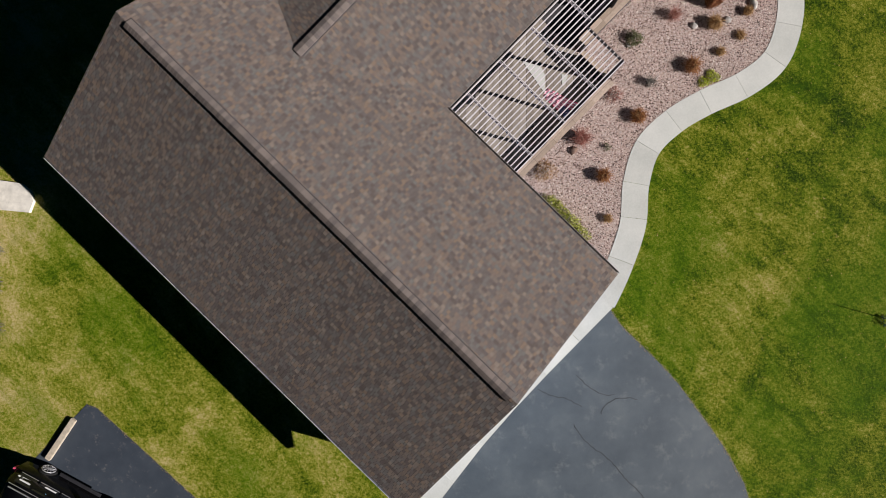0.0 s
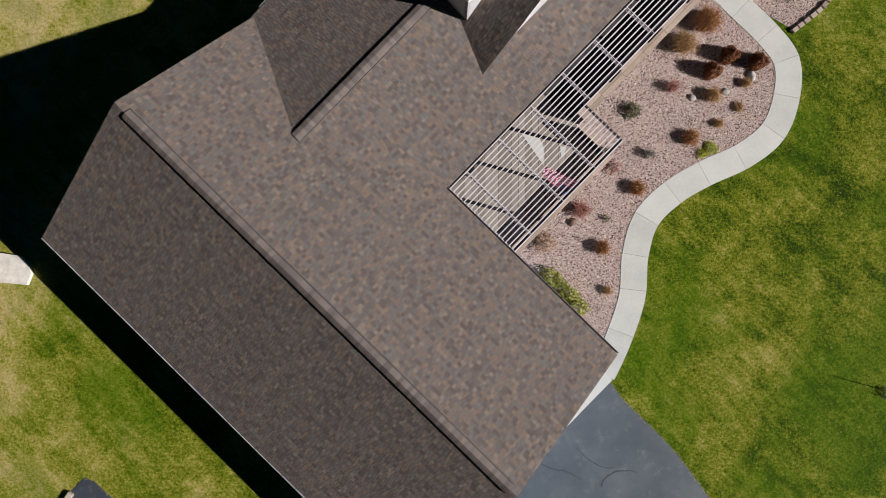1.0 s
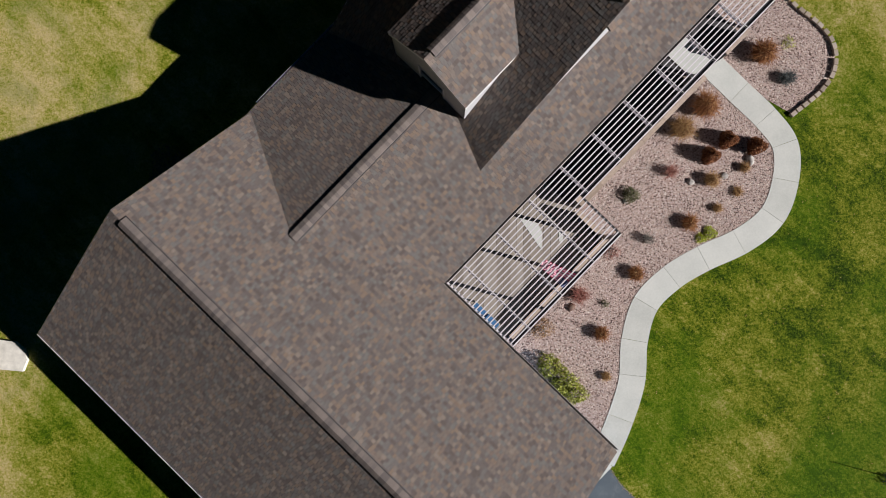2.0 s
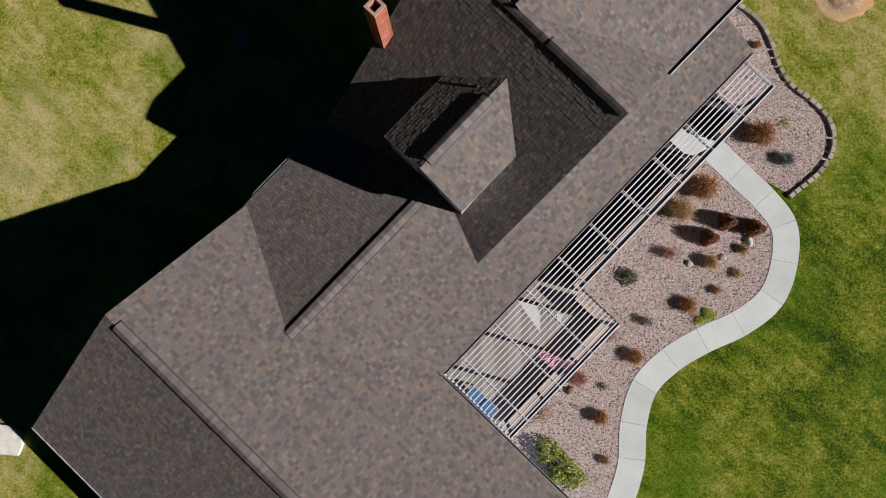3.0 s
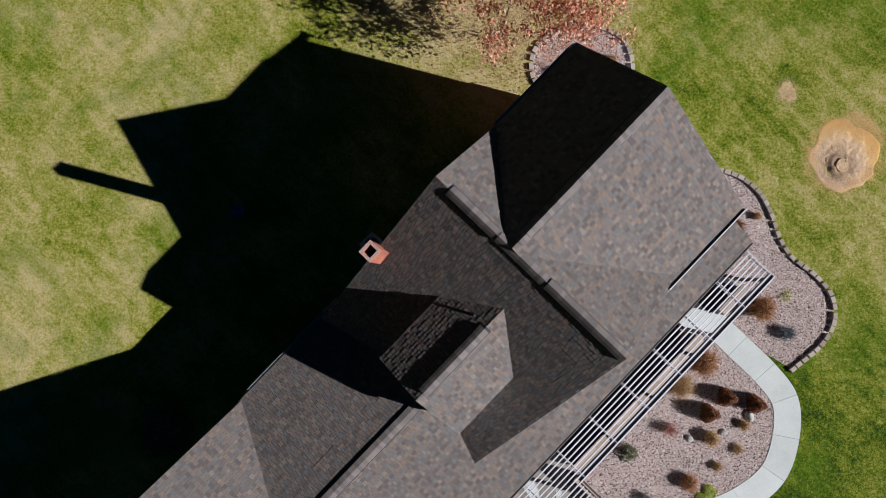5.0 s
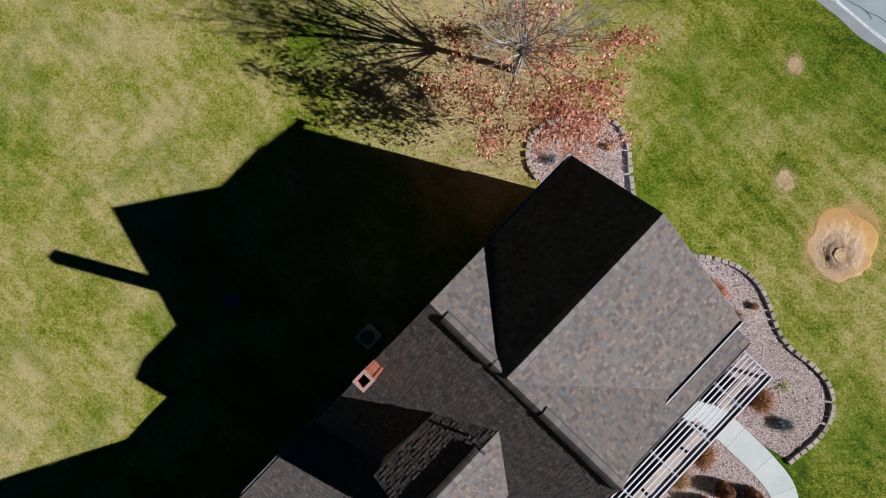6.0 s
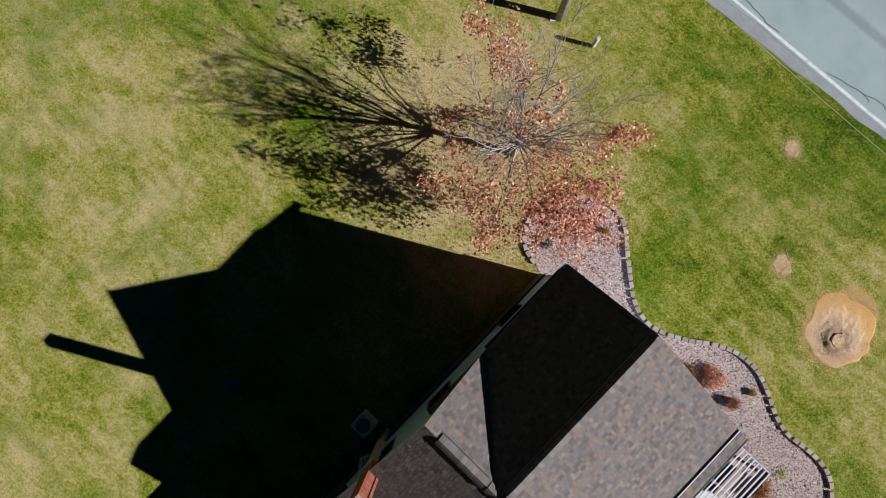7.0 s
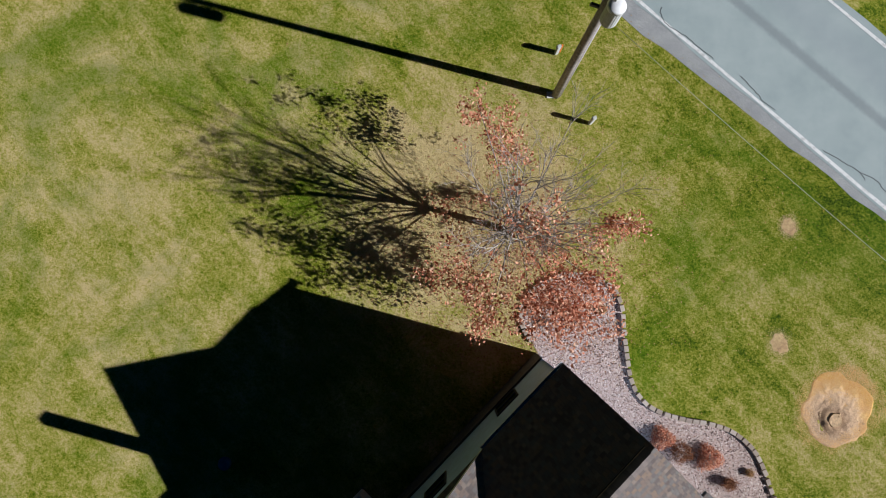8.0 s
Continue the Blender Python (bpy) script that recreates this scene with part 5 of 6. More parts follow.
# ---- flag and porch seat ----
def flag():
    f = empty("flag", "red and white striped flag with a navy corner", "flag", HOUSE)
    inv = HOUSE.inverted()
    # folded narrow end, then the wide end along the staff
    tip_a, tip_b, staff_a, staff_b = (inv @ Vector(q) for q in ((3.96, 6.70, 2.46), (3.82, 6.40, 2.40), (5.40, 6.02, 2.36), (4.82, 5.44, 2.32)))

    def at(a, b):
        w = 0.035 * math.sin(a * 8 + b * 3) + 0.02 * math.sin(b * 11)
        return tip_a.lerp(tip_b, b).lerp(staff_a.lerp(staff_b, b), a) + Vector((0, 0, w))

    def cell(a0, a1, b0, b1, name, material):
        k = 7
        vs = [at(a0 + (a1 - a0) * i / (k - 1), b) for b in (b0, b1) for i in range(k)]
        fs = [(i, i + 1, i + 1 + k, i + k) for i in range(k - 1)]
        m = len(vs)
        vs += [v + Vector((0, 0, 0.004)) for v in vs]
        fs += [tuple(q + m for q in reversed(g)) for g in fs]
        part(name, mesh_of(name, vs, fs, material), f)
    for i in range(13):
        cell(0.0, 0.62 if i >= 7 else 1.0, i / 13, (i + 1) / 13, "stripe", RED if i % 2 == 0 else FLAG_WHITE)
    cell(0.62, 1.0, 7 / 13, 1.0, "canton", FLAG_BLUE)
    vs, fs = [], []
    for r in range(5):
        for c in range(6):
            q = at(0.65 + 0.062 * c, 7 / 13 + 0.05 + 0.09 * r) + Vector((0, 0, 0.012))
            fs.append(tuple(range(len(vs), len(vs) + 4)))
            vs += [q + Vector((d * 0.018, e * 0.018, 0)) for d, e in ((-1, 0), (0, -1), (1, 0), (0, 1))]
    part("stars", mesh_of("stars", vs, fs, FLAG_WHITE), f, "white stars on the navy corner")
    along = (staff_b - staff_a).normalized()
    foot = Vector((-0.44, staff_b.y - 0.25, 2.44))
    part("flag_pole", tube_mesh("flag_pole", [staff_a - along * 0.08, staff_b + along * 0.03, foot], [0.013, 0.013, 0.013], ALLOY), f)


flag()


def bench(u, v):
    b = empty("porch_bench", "porch bench with faded blue cushions", "bench", HOUSE @ pose(u, v, 0.12))
    part("seat", box("seat", 0, 0, 0.38, 1.5, 0.55, 0.42, TIMBER), b)
    part("backrest", box("backrest", 0, -0.06, 0.42, 1.5, 0.0, 0.9, TIMBER), b)
    for i in range(2):
        part("cushion", box("cushion", 0.03 + i * 0.74, 0.03, 0.42, 0.72 + i * 0.74, 0.53, 0.55, BLUE_CLOTH, 0.03), b)
        part("back_cushion", box("back_cushion", 0.03 + i * 0.74, 0.0, 0.55, 0.72 + i * 0.74, 0.14, 0.95, BLUE_CLOTH, 0.03), b)
    for x, y in ((0.05, 0.05), (1.45, 0.05), (0.05, 0.5), (1.45, 0.5)):
        part("leg", box("leg", x - 0.03, y - 0.03, 0, x + 0.03, y + 0.03, 0.38, TIMBER), b)


bench(-2.5, 3.85)


def light_patch(name, pts, label):
    """A thin pale sheet on the deck, painting in sunlight reflected by windows."""
    p = [(u, v, 0.125) for u, v in pts]
    ob = new(name, prism(name, p, (0, 0, 0.012), CONCRETE))
    ob.matrix_basis = HOUSE
    return tagged(ob, label, "mat", "deck mats")


light_patch("deck_mat", ((-3.65, 8.4), (-2.88, 8.8), (-2.47, 8.65), (-1.9, 8.05)), "pale pointed sheet standing in for reflected sun on the porch deck")
light_patch("deck_mat", ((-1.98, 9.19), (-1.74, 9.36), (-1.54, 8.94), (-1.64, 8.88)), "narrow pale sheet standing in for reflected sun on the porch deck")


# ---- plants ----
def cloud(n, rx, rz, size, up=0.5, hollow=0.4):
    """Small leaf faces filling a rounded, uneven clump."""
    d = nrg.normal(size=(n, 3))
    d /= np.linalg.norm(d, axis=1)[:, None]
    d[:, 2] = np.abs(d[:, 2])
    r = nrg.uniform(hollow, 1.0, n) ** 0.6 * (1 + 0.25 * np.sin(3 * np.arctan2(d[:, 1], d[:, 0]) + 2) * nrg.uniform(0.3, 1, n))
    c = d * r[:, None] * np.array([rx, rx, rz])
    nrm = d + nrg.normal(size=(n, 3)) * 0.8
    nrm /= np.linalg.norm(nrm, axis=1)[:, None]
    t = np.cross(nrm, nrg.normal(size=(n, 3)))
    t /= np.linalg.norm(t, axis=1)[:, None]
    b = np.cross(nrm, t)
    s = nrg.uniform(0.6, 1.3, n)[:, None] * size
    v = np.stack([c - t * s, c - b * s * 0.55, c + t * s, c + b * s * 0.55], 1).reshape(-1, 3)
    return v, np.arange(4 * n).reshape(n, 4)


def tuft(n, r, h, width=0.012, droop=0.5):
    """Arching narrow blades out of one point, each in two bends."""
    a = nrg.uniform(0, 6.283, n)
    out = r * nrg.uniform(0.05, 0.75, n)
    hh = h * nrg.uniform(0.5, 1.0, n)
    ca, sa = np.cos(a), np.sin(a)
    o = nrg.uniform(0, 0.45 * r, n)
    oa = nrg.uniform(0, 6.283, n)
    ox, oy = np.cos(oa) * o, np.sin(oa) * o
    w = width * nrg.uniform(0.6, 1.4, n)
    rows = []
    for f, zf, wf in ((0.0, 0.0, 1.0), (0.45, 0.85, 0.9), (1.0, 1.0 - droop * 0.5, 0.25)):
        cx, cy, cz = ox + ca * out * f, oy + sa * out * f, hh * zf
        rows.append((np.stack([cx - sa * w * wf, cy + ca * w * wf, cz], -1), np.stack([cx + sa * w * wf, cy - ca * w * wf, cz], -1)))
    v = np.stack([rows[0][0], rows[0][1], rows[1][0], rows[1][1], rows[2][0], rows[2][1]], 1).reshape(-1, 3)
    k = 6 * np.arange(n)[:, None]
    f = np.concatenate([k + np.array([[0, 1, 3, 2]]), k + np.array([[2, 3, 5, 4]])])
    return v, f


def grass_clump(x, y, r, h, material, label, n=None):
    g = empty("ornamental_grass", label, "grass clump", pose(x, y, 0.02), "bed plants")
    v, f = tuft(2 * (n or int(260 * max(0.6, r / 0.5))), r, h, 0.007 + 0.003 * r)
    part("blade_tuft", mesh_np("blade_tuft", v, f, material), g, kind="stuff")
    v, f = tuft(60, r * 0.75, h * 1.15, 0.008)
    part("seed_head_tuft", mesh_np("seed_head_tuft", v, f, TAN_GRASS), g, kind="stuff")


def shrub(x, y, r, h, material, label, n=None, size=0.04, twig=BARK):
    s = empty("shrub", label, "shrub", pose(x, y, 0.02), "bed plants")
    v, f = cloud(n or int(900 * (r / 0.5) ** 2), r, h, size)
    part("foliage", mesh_np("foliage", v, f, material), s, kind="stuff")
    v, f = tuft(max(14, int(40 * r)), r * 0.9, h * 0.9, 0.012, 0.1)
    part("stem_tuft", mesh_np("stem_tuft", v, f, twig), s, kind="stuff")


def twiggy(x, y, r, h, material, label, n=110):
    s = empty("bare_shrub", label, "shrub", pose(x, y, 0.02), "bed plants")
    v, f = tuft(n, r, h, 0.009, 0.1)
    part("twig_tuft", mesh_np("twig_tuft", v, f, material), s, kind="stuff")
    v, f = cloud(int(n * 1.6), r * 0.9, h * 0.9, 0.016)
    part("bud_cloud", mesh_np("bud_cloud", v, f, material), s, kind="stuff")


def rock(x, y, r, material, label, squash=0.6, seed=1):
    bm = bmesh.new()
    bmesh.ops.create_icosphere(bm, subdivisions=3, radius=1.0)
    q = Vector((seed * 3.1, seed * 1.7, 0.4))
    for v in bm.verts:
        k = 1 + 0.28 * noise.noise(v.co * 1.2 + q) + 0.10 * noise.noise(v.co * 3.5 + q)
        v.co = Vector((v.co.x * k * r, v.co.y * k * r * 0.8, max(v.co.z * k * r * squash, -0.1 * r)))
    tagged(new("rock", bm_mesh("rock", bm, material, smooth=True)), label, "rock", "garden rocks").matrix_basis = pose(x, y, 0.03 + 0.05 * r, 0, 0, seed * 47)


RUST = "rust-brown ornamental grass clump in the gravel"
grass_clump(11.55, 13.5, 0.85, 0.7, BROWN_GRASS, RUST, 700)
grass_clump(10.5, 12.5, 0.75, 0.6, TAN_GRASS, "orange-tan ornamental grass clump in the gravel", 600)
for x, y in ((12.55, 11.98), (11.75, 11.28), (13.8, 11.68)):
    shrub(x, y, 0.39, 0.78, DARK_RED, "rounded dark red-brown shrub in the gravel", 3200, 0.042)
twiggy(10.0, 10.6, 0.5, 0.5, PINK_TWIG, "small pinkish bare-twigged shrub", 170)
shrub(8.22, 9.55, 0.42, 0.38, GREEN_LEAF, "low mounded dull green shrub in the gravel", 1100, 0.03)
grass_clump(11.8, 10.2, 0.5, 0.45, TAN_GRASS, "straw-coloured grass clump in the gravel", 380)
grass_clump(13.3, 10.75, 0.35, 0.3, TAN_GRASS, "small straw-coloured grass clump", 200)
grass_clump(13.0, 9.7, 0.4, 0.2, TAN_GRASS, "thin straw-coloured grass clump", 120)
grass_clump(12.1, 8.95, 0.35, 0.25, TAN_GRASS, "thin straw-coloured grass clump", 140)
grass_clump(10.8, 8.3, 0.55, 0.45, BROWN_GRASS, "brown grass clump in the gravel", 380)
shrub(11.75, 7.85, 0.34, 0.16, LIME_LEAF, "bright lime-green ground cover by the walk", 700, 0.03)
shrub(11.35, 7.62, 0.26, 0.14, LIME_LEAF, "bright lime-green ground cover by the walk", 400, 0.03)
twiggy(8.95, 7.6, 0.45, 0.4, GREY_TWIG, "grey bare-twigged shrub in the gravel")
shrub(7.35, 7.05, 0.42, 0.35, PINK_TWIG, "thin red-green shrub beside the porch", 420, 0.03)
grass_clump(8.4, 6.05, 0.52, 0.45, BROWN_GRASS, "brown grass clump near the walk", 380)
twiggy(5.9, 5.1, 0.65, 0.5, PINK_TWIG, "reddish bare-twigged shrub beside the porch", 300)
shrub(7.05, 4.7, 0.2, 0.2, GREEN_LEAF, "tiny green shrub in the gravel", 200, 0.025)
shrub(4.25, 3.65, 0.55, 0.5, TAN_GRASS, "yellow-brown shrub beside the porch post", 800, 0.03)
grass_clump(6.85, 3.4, 0.5, 0.45, BROWN_GRASS, "brown grass clump near the walk", 340)
grass_clump(7.05, 1.5, 0.32, 0.25, TAN_GRASS, "small straw-coloured grass clump", 160)
for x, y, r in ((4.55, 1.95, 0.62), (5.1, 1.35, 0.66), (5.65, 0.8, 0.6), (4.9, 0.95, 0.5)):
    shrub(x, y, r, 0.75, OLIVE_LEAF, "spreading olive-green shrub against the garage", 620, 0.06)
grass_clump(14.15, 15.85, 0.8, 0.7, BROWN_GRASS, RUST, 700)
twiggy(15.25, 14.75, 0.6, 0.4, BLUE_LEAF, "blue-grey twiggy shrub in the corner bed", 260)
shrub(15.4, 16.4, 0.36, 0.15, LIME_LEAF, "sparse lime-green ground cover", 160, 0.03)
grass_clump(14.15, 19.95, 0.3, 0.25, TAN_GRASS, "small tan grass clump by the edging", 140)
shrub(10.35, 21.45, 0.55, 0.55, RED_LEAF, "orange-red shrub against the gable end", 2000, 0.04)
shrub(11.2, 20.85, 0.55, 0.6, DARK_RED, "dark red shrub against the gable end", 1100, 0.035)
shrub(12.4, 20.6, 0.6, 0.5, RED_LEAF, "orange-red shrub in the corner bed", 2000, 0.04)
twiggy(13.2, 19.5, 0.5, 0.45, DARK_RED, "dark red shrub beside the house corner", 300)
twiggy(5.2, 26.6, 0.4, 0.35, BLUE_LEAF, "dark twiggy shrub in the corner bed")
grass_clump(7.85, 27.15, 0.3, 0.25, TAN_GRASS, "small tan grass clump in the corner bed", 140)
shrub(-12.2, 10.6, 1.25, 1.2, EVERGREEN, "rounded evergreen shrub in the shade", 3200, 0.05)
for y in (0.05, -1.5, -3.4):
    twiggy(-20.5, y, 0.9, 0.9, GREY_TWIG, "pale bare-twigged shrub on the lawn", 80)
for k, (x, y, r, m, lab) in enumerate(((13.6, 11.1, 0.24, STONE, "grey rock in the gravel"), (10.95, 10.15, 0.17, STONE, "pale rock in the gravel"), (12.45, 10.4, 0.18, STONE, "pale rock in the gravel"),
                                       (5.55, 4.55, 0.2, BROWN_STONE, "brown rock in the gravel"), (8.0, 9.3, 0.12, STONE, "small rock in the gravel"))):
    rock(x, y, r, m, lab, 0.6, k + 2)


def leaves(n, sx, sy, sz, size=0.074):
    """Loose leaf faces, thickest in the middle, gathered into sprays."""
    n = int(n * 1.6)
    k = max(5, n // 26)
    heart = nrg.normal(size=(k, 3)) * np.array([sx, sy, sz])
    c = heart[nrg.integers(0, k, n)] + nrg.normal(size=(n, 3)) * 0.17
    nrm = nrg.normal(size=(n, 3)) + np.array([0, 0, 0.8])
    nrm /= np.linalg.norm(nrm, axis=1)[:, None]
    t = np.cross(nrm, nrg.normal(size=(n, 3)))
    t /= np.linalg.norm(t, axis=1)[:, None]
    b = np.cross(nrm, t)
    s = nrg.uniform(0.6, 1.3, n)[:, None] * size
    v = np.stack([c - t * s, c - b * s * 0.6, c + t * s, c + b * s * 0.6], 1).reshape(-1, 3)
    return v, np.arange(4 * n).reshape(n, 4)


# ---- tree: bare limbs, the last red leaves low at the tips ----
def tree(x, y, height):
    t = empty("maple_tree", "nearly bare tree with the last red leaves on low branches", "tree", pose(x, y, 0))
    q = random.Random(5)
    V, F = [], []

    def limb(path, radii, sides):
        v, f = tube(path, radii, sides)
        o = len(V)
        V.extend(v)
        F.extend(tuple(i + o for i in g) for g in f)

    trunk = [Vector((0, 0, 0)), Vector((0.02, 0.03, 0.9)), Vector((0.0, 0.05, 2.0)), Vector((0.05, 0.02, 3.1))]
    tv, tf = tube(trunk, [0.19, 0.15, 0.13, 0.08], 10)
    part("trunk", mesh_of("trunk", tv, tf, BARK, True), t, "grey tapered trunk")

    def grow(p, d, length, r, level):
        path, radii = [p.copy()], [r]
        steps = 4
        for i in range(steps):
            d = (d + Vector((q.uniform(-1, 1), q.uniform(-1, 1), q.uniform(-0.6, 0.9))) * (0.10 + 0.05 * level)).normalized()
            path.append(path[-1] + d * length / steps)
            radii.append(r * (1 - 0.72 * (i + 1) / steps))
        limb(path, radii, 6 if level < 2 else 4 if level < 3 else 3)
        if level < 3:
            for _ in range((6, 5, 4)[level]):
                k = q.uniform(0.3, 1.0)
                i = min(int(k * steps), steps - 1)
                b = path[i].lerp(path[i + 1], k * steps - i)
                s = (d + Vector((q.uniform(-1, 1), q.uniform(-1, 1), q.uniform(-0.3, 0.6))) * 0.75).normalized()
                grow(b, s, length * q.uniform(0.38, 0.58), radii[i] * 0.55 + 0.004, level + 1)

    for i in range(12):
        a = i * 2.399 + q.uniform(-0.3, 0.3)
        low = i < 2
        el = radians(q.uniform(20, 38) if low else q.uniform(58, 84))
        z = q.uniform(1.7, 2.2) if low else q.uniform(2.1, 3.0)
        d = Vector((math.cos(a) * math.cos(el), math.sin(a) * math.cos(el), math.sin(el)))
        grow(Vector((0, 0.03, z)), d, (q.uniform(3.2, 4.2) if low else q.uniform(0.52, 0.76) * height * 0.78), 0.036 if low else 0.052, 0)
    part("crown", mesh_of("crown", V, F, BARK), t, "fine grey bare branches and twigs")
    # leaf clumps: (dx, dy, z, spread across, spread along, leaves)
    clumps = (
        (1.55, -3.33, 4.3, 0.88, 0.74, 1700),
        (2.72, -2.32, 4.2, 0.6, 0.55, 450),
        (-2.61, -1.75, 3.9, 0.7, 0.6, 420),
        (-1.95, -2.6, 3.8, 0.6, 0.6, 300),
        (-1.3, -3.85, 3.1, 0.45, 0.6, 380),
        (0.19, -1.27, 4.2, 1.0, 0.7, 150),
        (0.27, -2.6, 4.2, 0.9, 0.6, 250),
        (-0.64, 3.59, 3.4, 0.5, 0.6, 480),
        (-1.56, 4.38, 4.2, 0.45, 0.35, 200),
        (-0.03, 2.63, 3.6, 0.4, 0.4, 160),
        (4.01, -0.14, 4.1, 0.6, 0.25, 380),
        (3.14, -0.68, 4, 0.5, 0.4, 120),
        (-2.2, 0.67, 3.4, 0.7, 0.5, 200),
        (1.55, -0.67, 4.2, 0.6, 0.6, 160),
        (-0.3, -0.6, 5.4, 0.7, 0.5, 100),
        (-0.4, -0.3, 6.2, 0.6, 0.5, 120),
        (0.3, -0.4, 7.0, 0.5, 0.5, 90),
    )
    for dx, dy, z, sx, sy, n in clumps:
        sp = (sx + sy) / 2
        v, f = leaves(n, sx, sy, 0.75)
        part("leaf_clump", mesh_np("leaf_clump", v + np.array([dx, dy, z]), f, RED_LEAF), t, "clump of red-brown leaves", kind="stuff")
        a = Vector((dx, dy, 0)).normalized()
        v, f = tube([Vector((0, 0.03, 2.0)), Vector((dx, dy, 0)) * 0.5 + Vector((0, 0, 2.0 + (z - 2.0) * 0.7)), Vector((dx, dy, z)), Vector((dx, dy, z)) + a * sp * 0.8 + Vector((0, 0, 0.1))], [0.04, 0.028, 0.014, 0.004], 5)
        part("branch", mesh_of("branch", v, f, BARK), t)


tree(3.75, 30.75, 8.2)
litter("fallen_leaves", 3.6, 29.6, 2.6, 2.4, 6500, DRY_LEAF, (0.02, 0.055), "fallen brown leaves under the tree", HOUSE_RINGS)
for x, y, s in ((15.78, 25.6, 0.2), (16.43, 30.87, 0.17)):
    litter("dry_crumb_litter", x, y, s * 1.15, s * 1.4, 4000, BARE, (0.006, 0.016), "dry crumbs round a bare patch in the lawn")
litter("dead_grass", 2.2, 31.6, 3.0, 3.0, 26000, STRAW, (0.010, 0.028), "dead straw-coloured grass under the tree", HOUSE_RINGS)
litter("fallen_leaves", 0.0, 36.0, 9.0, 8.0, 2600, TAN_GRASS, (0.015, 0.045), "scattered pale fallen leaves on the lawn", [road_ring])
litter("fallen_leaves", 12.0, 31.0, 6.0, 5.0, 1000, TAN_GRASS, (0.015, 0.045), "scattered pale fallen leaves on the lawn", [road_ring])
litter("fallen_leaves", 8.0, 31.0, 9.0, 6.0, 550, DARK_RED, (0.012, 0.04), "scattered dark fallen leaves on the lawn", [road_ring, *HOUSE_RINGS])
litter("fallen_leaves", 14.0, 4.0, 5.0, 9.0, 1300, TAN_GRASS, (0.012, 0.035), "scattered pale leaf bits on the front lawn", [WEST_BED, EAST_BED, WALK_RING, DRIVE, *HOUSE_RINGS])
litter("fallen_leaves", 7.0, 26.0, 1.0, 1.0, 500, DRY_LEAF, (0.02, 0.045), "brown leaf bits on the gravel", HOUSE_RINGS)
litter("fallen_leaves", 6.2, 27.3, 0.9, 0.8, 700, RED_LEAF, (0.03, 0.06), "red leaves fallen on the gravel")


# ---- stump ----
def stump(x, y):
    s = empty("tree_stump", "cut stump with pale wood and torn bark", "stump", pose(x, y, -0.06))
    bm = bmesh.new()
    bmesh.ops.create_cone(bm, cap_ends=True, segments=18, radius1=0.34, radius2=0.29, depth=0.12)
    for v in bm.verts:
        v.co += Vector((noise.noise(v.co * 3) * 0.05, noise.noise(v.co * 3 + Vector((5, 0, 0))) * 0.05, 0.12 + noise.noise(v.co * 4) * 0.04))
    part("stump_body", bm_mesh("stump_body", bm, STUMP), s)
    for i in range(2):
        a = i * 2.6 + 0.9
        p = [Vector((math.cos(a), math.sin(a), 0)) * r + Vector((0, 0, z)) for r, z in ((0.2, 0.13), (0.36, 0.12), (0.5 + 0.05 * i, 0.09))]
        part("root", tube_mesh("root", p, [0.08, 0.05, 0.02], STUMP), s, "torn root")


def mound(x, y, r):
    """Spread spoil round the stump: a low, pitted ring with a ragged rim."""
    bm = bmesh.new()
    rows, seg = 26, 80
    ring = []
    for i in range(1, rows + 1):
        row = []
        for k in range(seg):
            a, f = 2 * math.pi * k / seg, i / rows
            rim = 1 + 0.22 * noise.noise(Vector((math.cos(a) * 1.3, math.sin(a) * 1.3, 2.0))) + 0.07 * noise.noise(Vector((math.cos(a) * 4, math.sin(a) * 4, 5.0)))
            p = Vector((math.cos(a), math.sin(a), 0)) * r * f * rim
            h = 0.06 * (1 - f) + 0.03 * noise.noise(p * 1.7 + Vector((3, 1, 0))) + 0.016 * noise.noise(p * 4.1) - 0.03 * max(0, noise.noise(p * 2.4 + Vector((0, 7, 0))))
            h = h * min(1, 2.5 * (1 - f)) + 0.02
            # torn trench beside the stump, with a loose bank beyond it
            q = p - Vector((-0.15, -0.38, 0))
            side = max(0.0, -(q.normalized().x * 0.8 + q.normalized().y * 0.6)) ** 0.5
            h += side * (0.07 * math.exp(-((q.length - 0.42) / 0.11) ** 2) - 0.03 * math.exp(-((q.length - 0.68) / 0.10) ** 2)) * (1 + noise.noise(p * 5))
            h += 0.022 * noise.noise(p * 7.0) * min(1, 3 * (1 - f))
            row.append(bm.verts.new((p.x, p.y, h if i < rows else -0.01)))
        ring.append(row)
    c = bm.verts.new((0, 0, 0.09))
    for k in range(seg):
        bm.faces.new((c, ring[0][k], ring[0][(k + 1) % seg]))
        for i in range(rows - 1):
            bm.faces.new((ring[i][k], ring[i + 1][k], ring[i + 1][(k + 1) % seg], ring[i][(k + 1) % seg]))
    ob = new("earth_mound", bm_mesh("earth_mound", bm, SPOIL, smooth=True))
    ob.matrix_basis = pose(x, y, 0)
    return tagged(ob, "low pitted spread of tan stump spoil on grass", "mound")


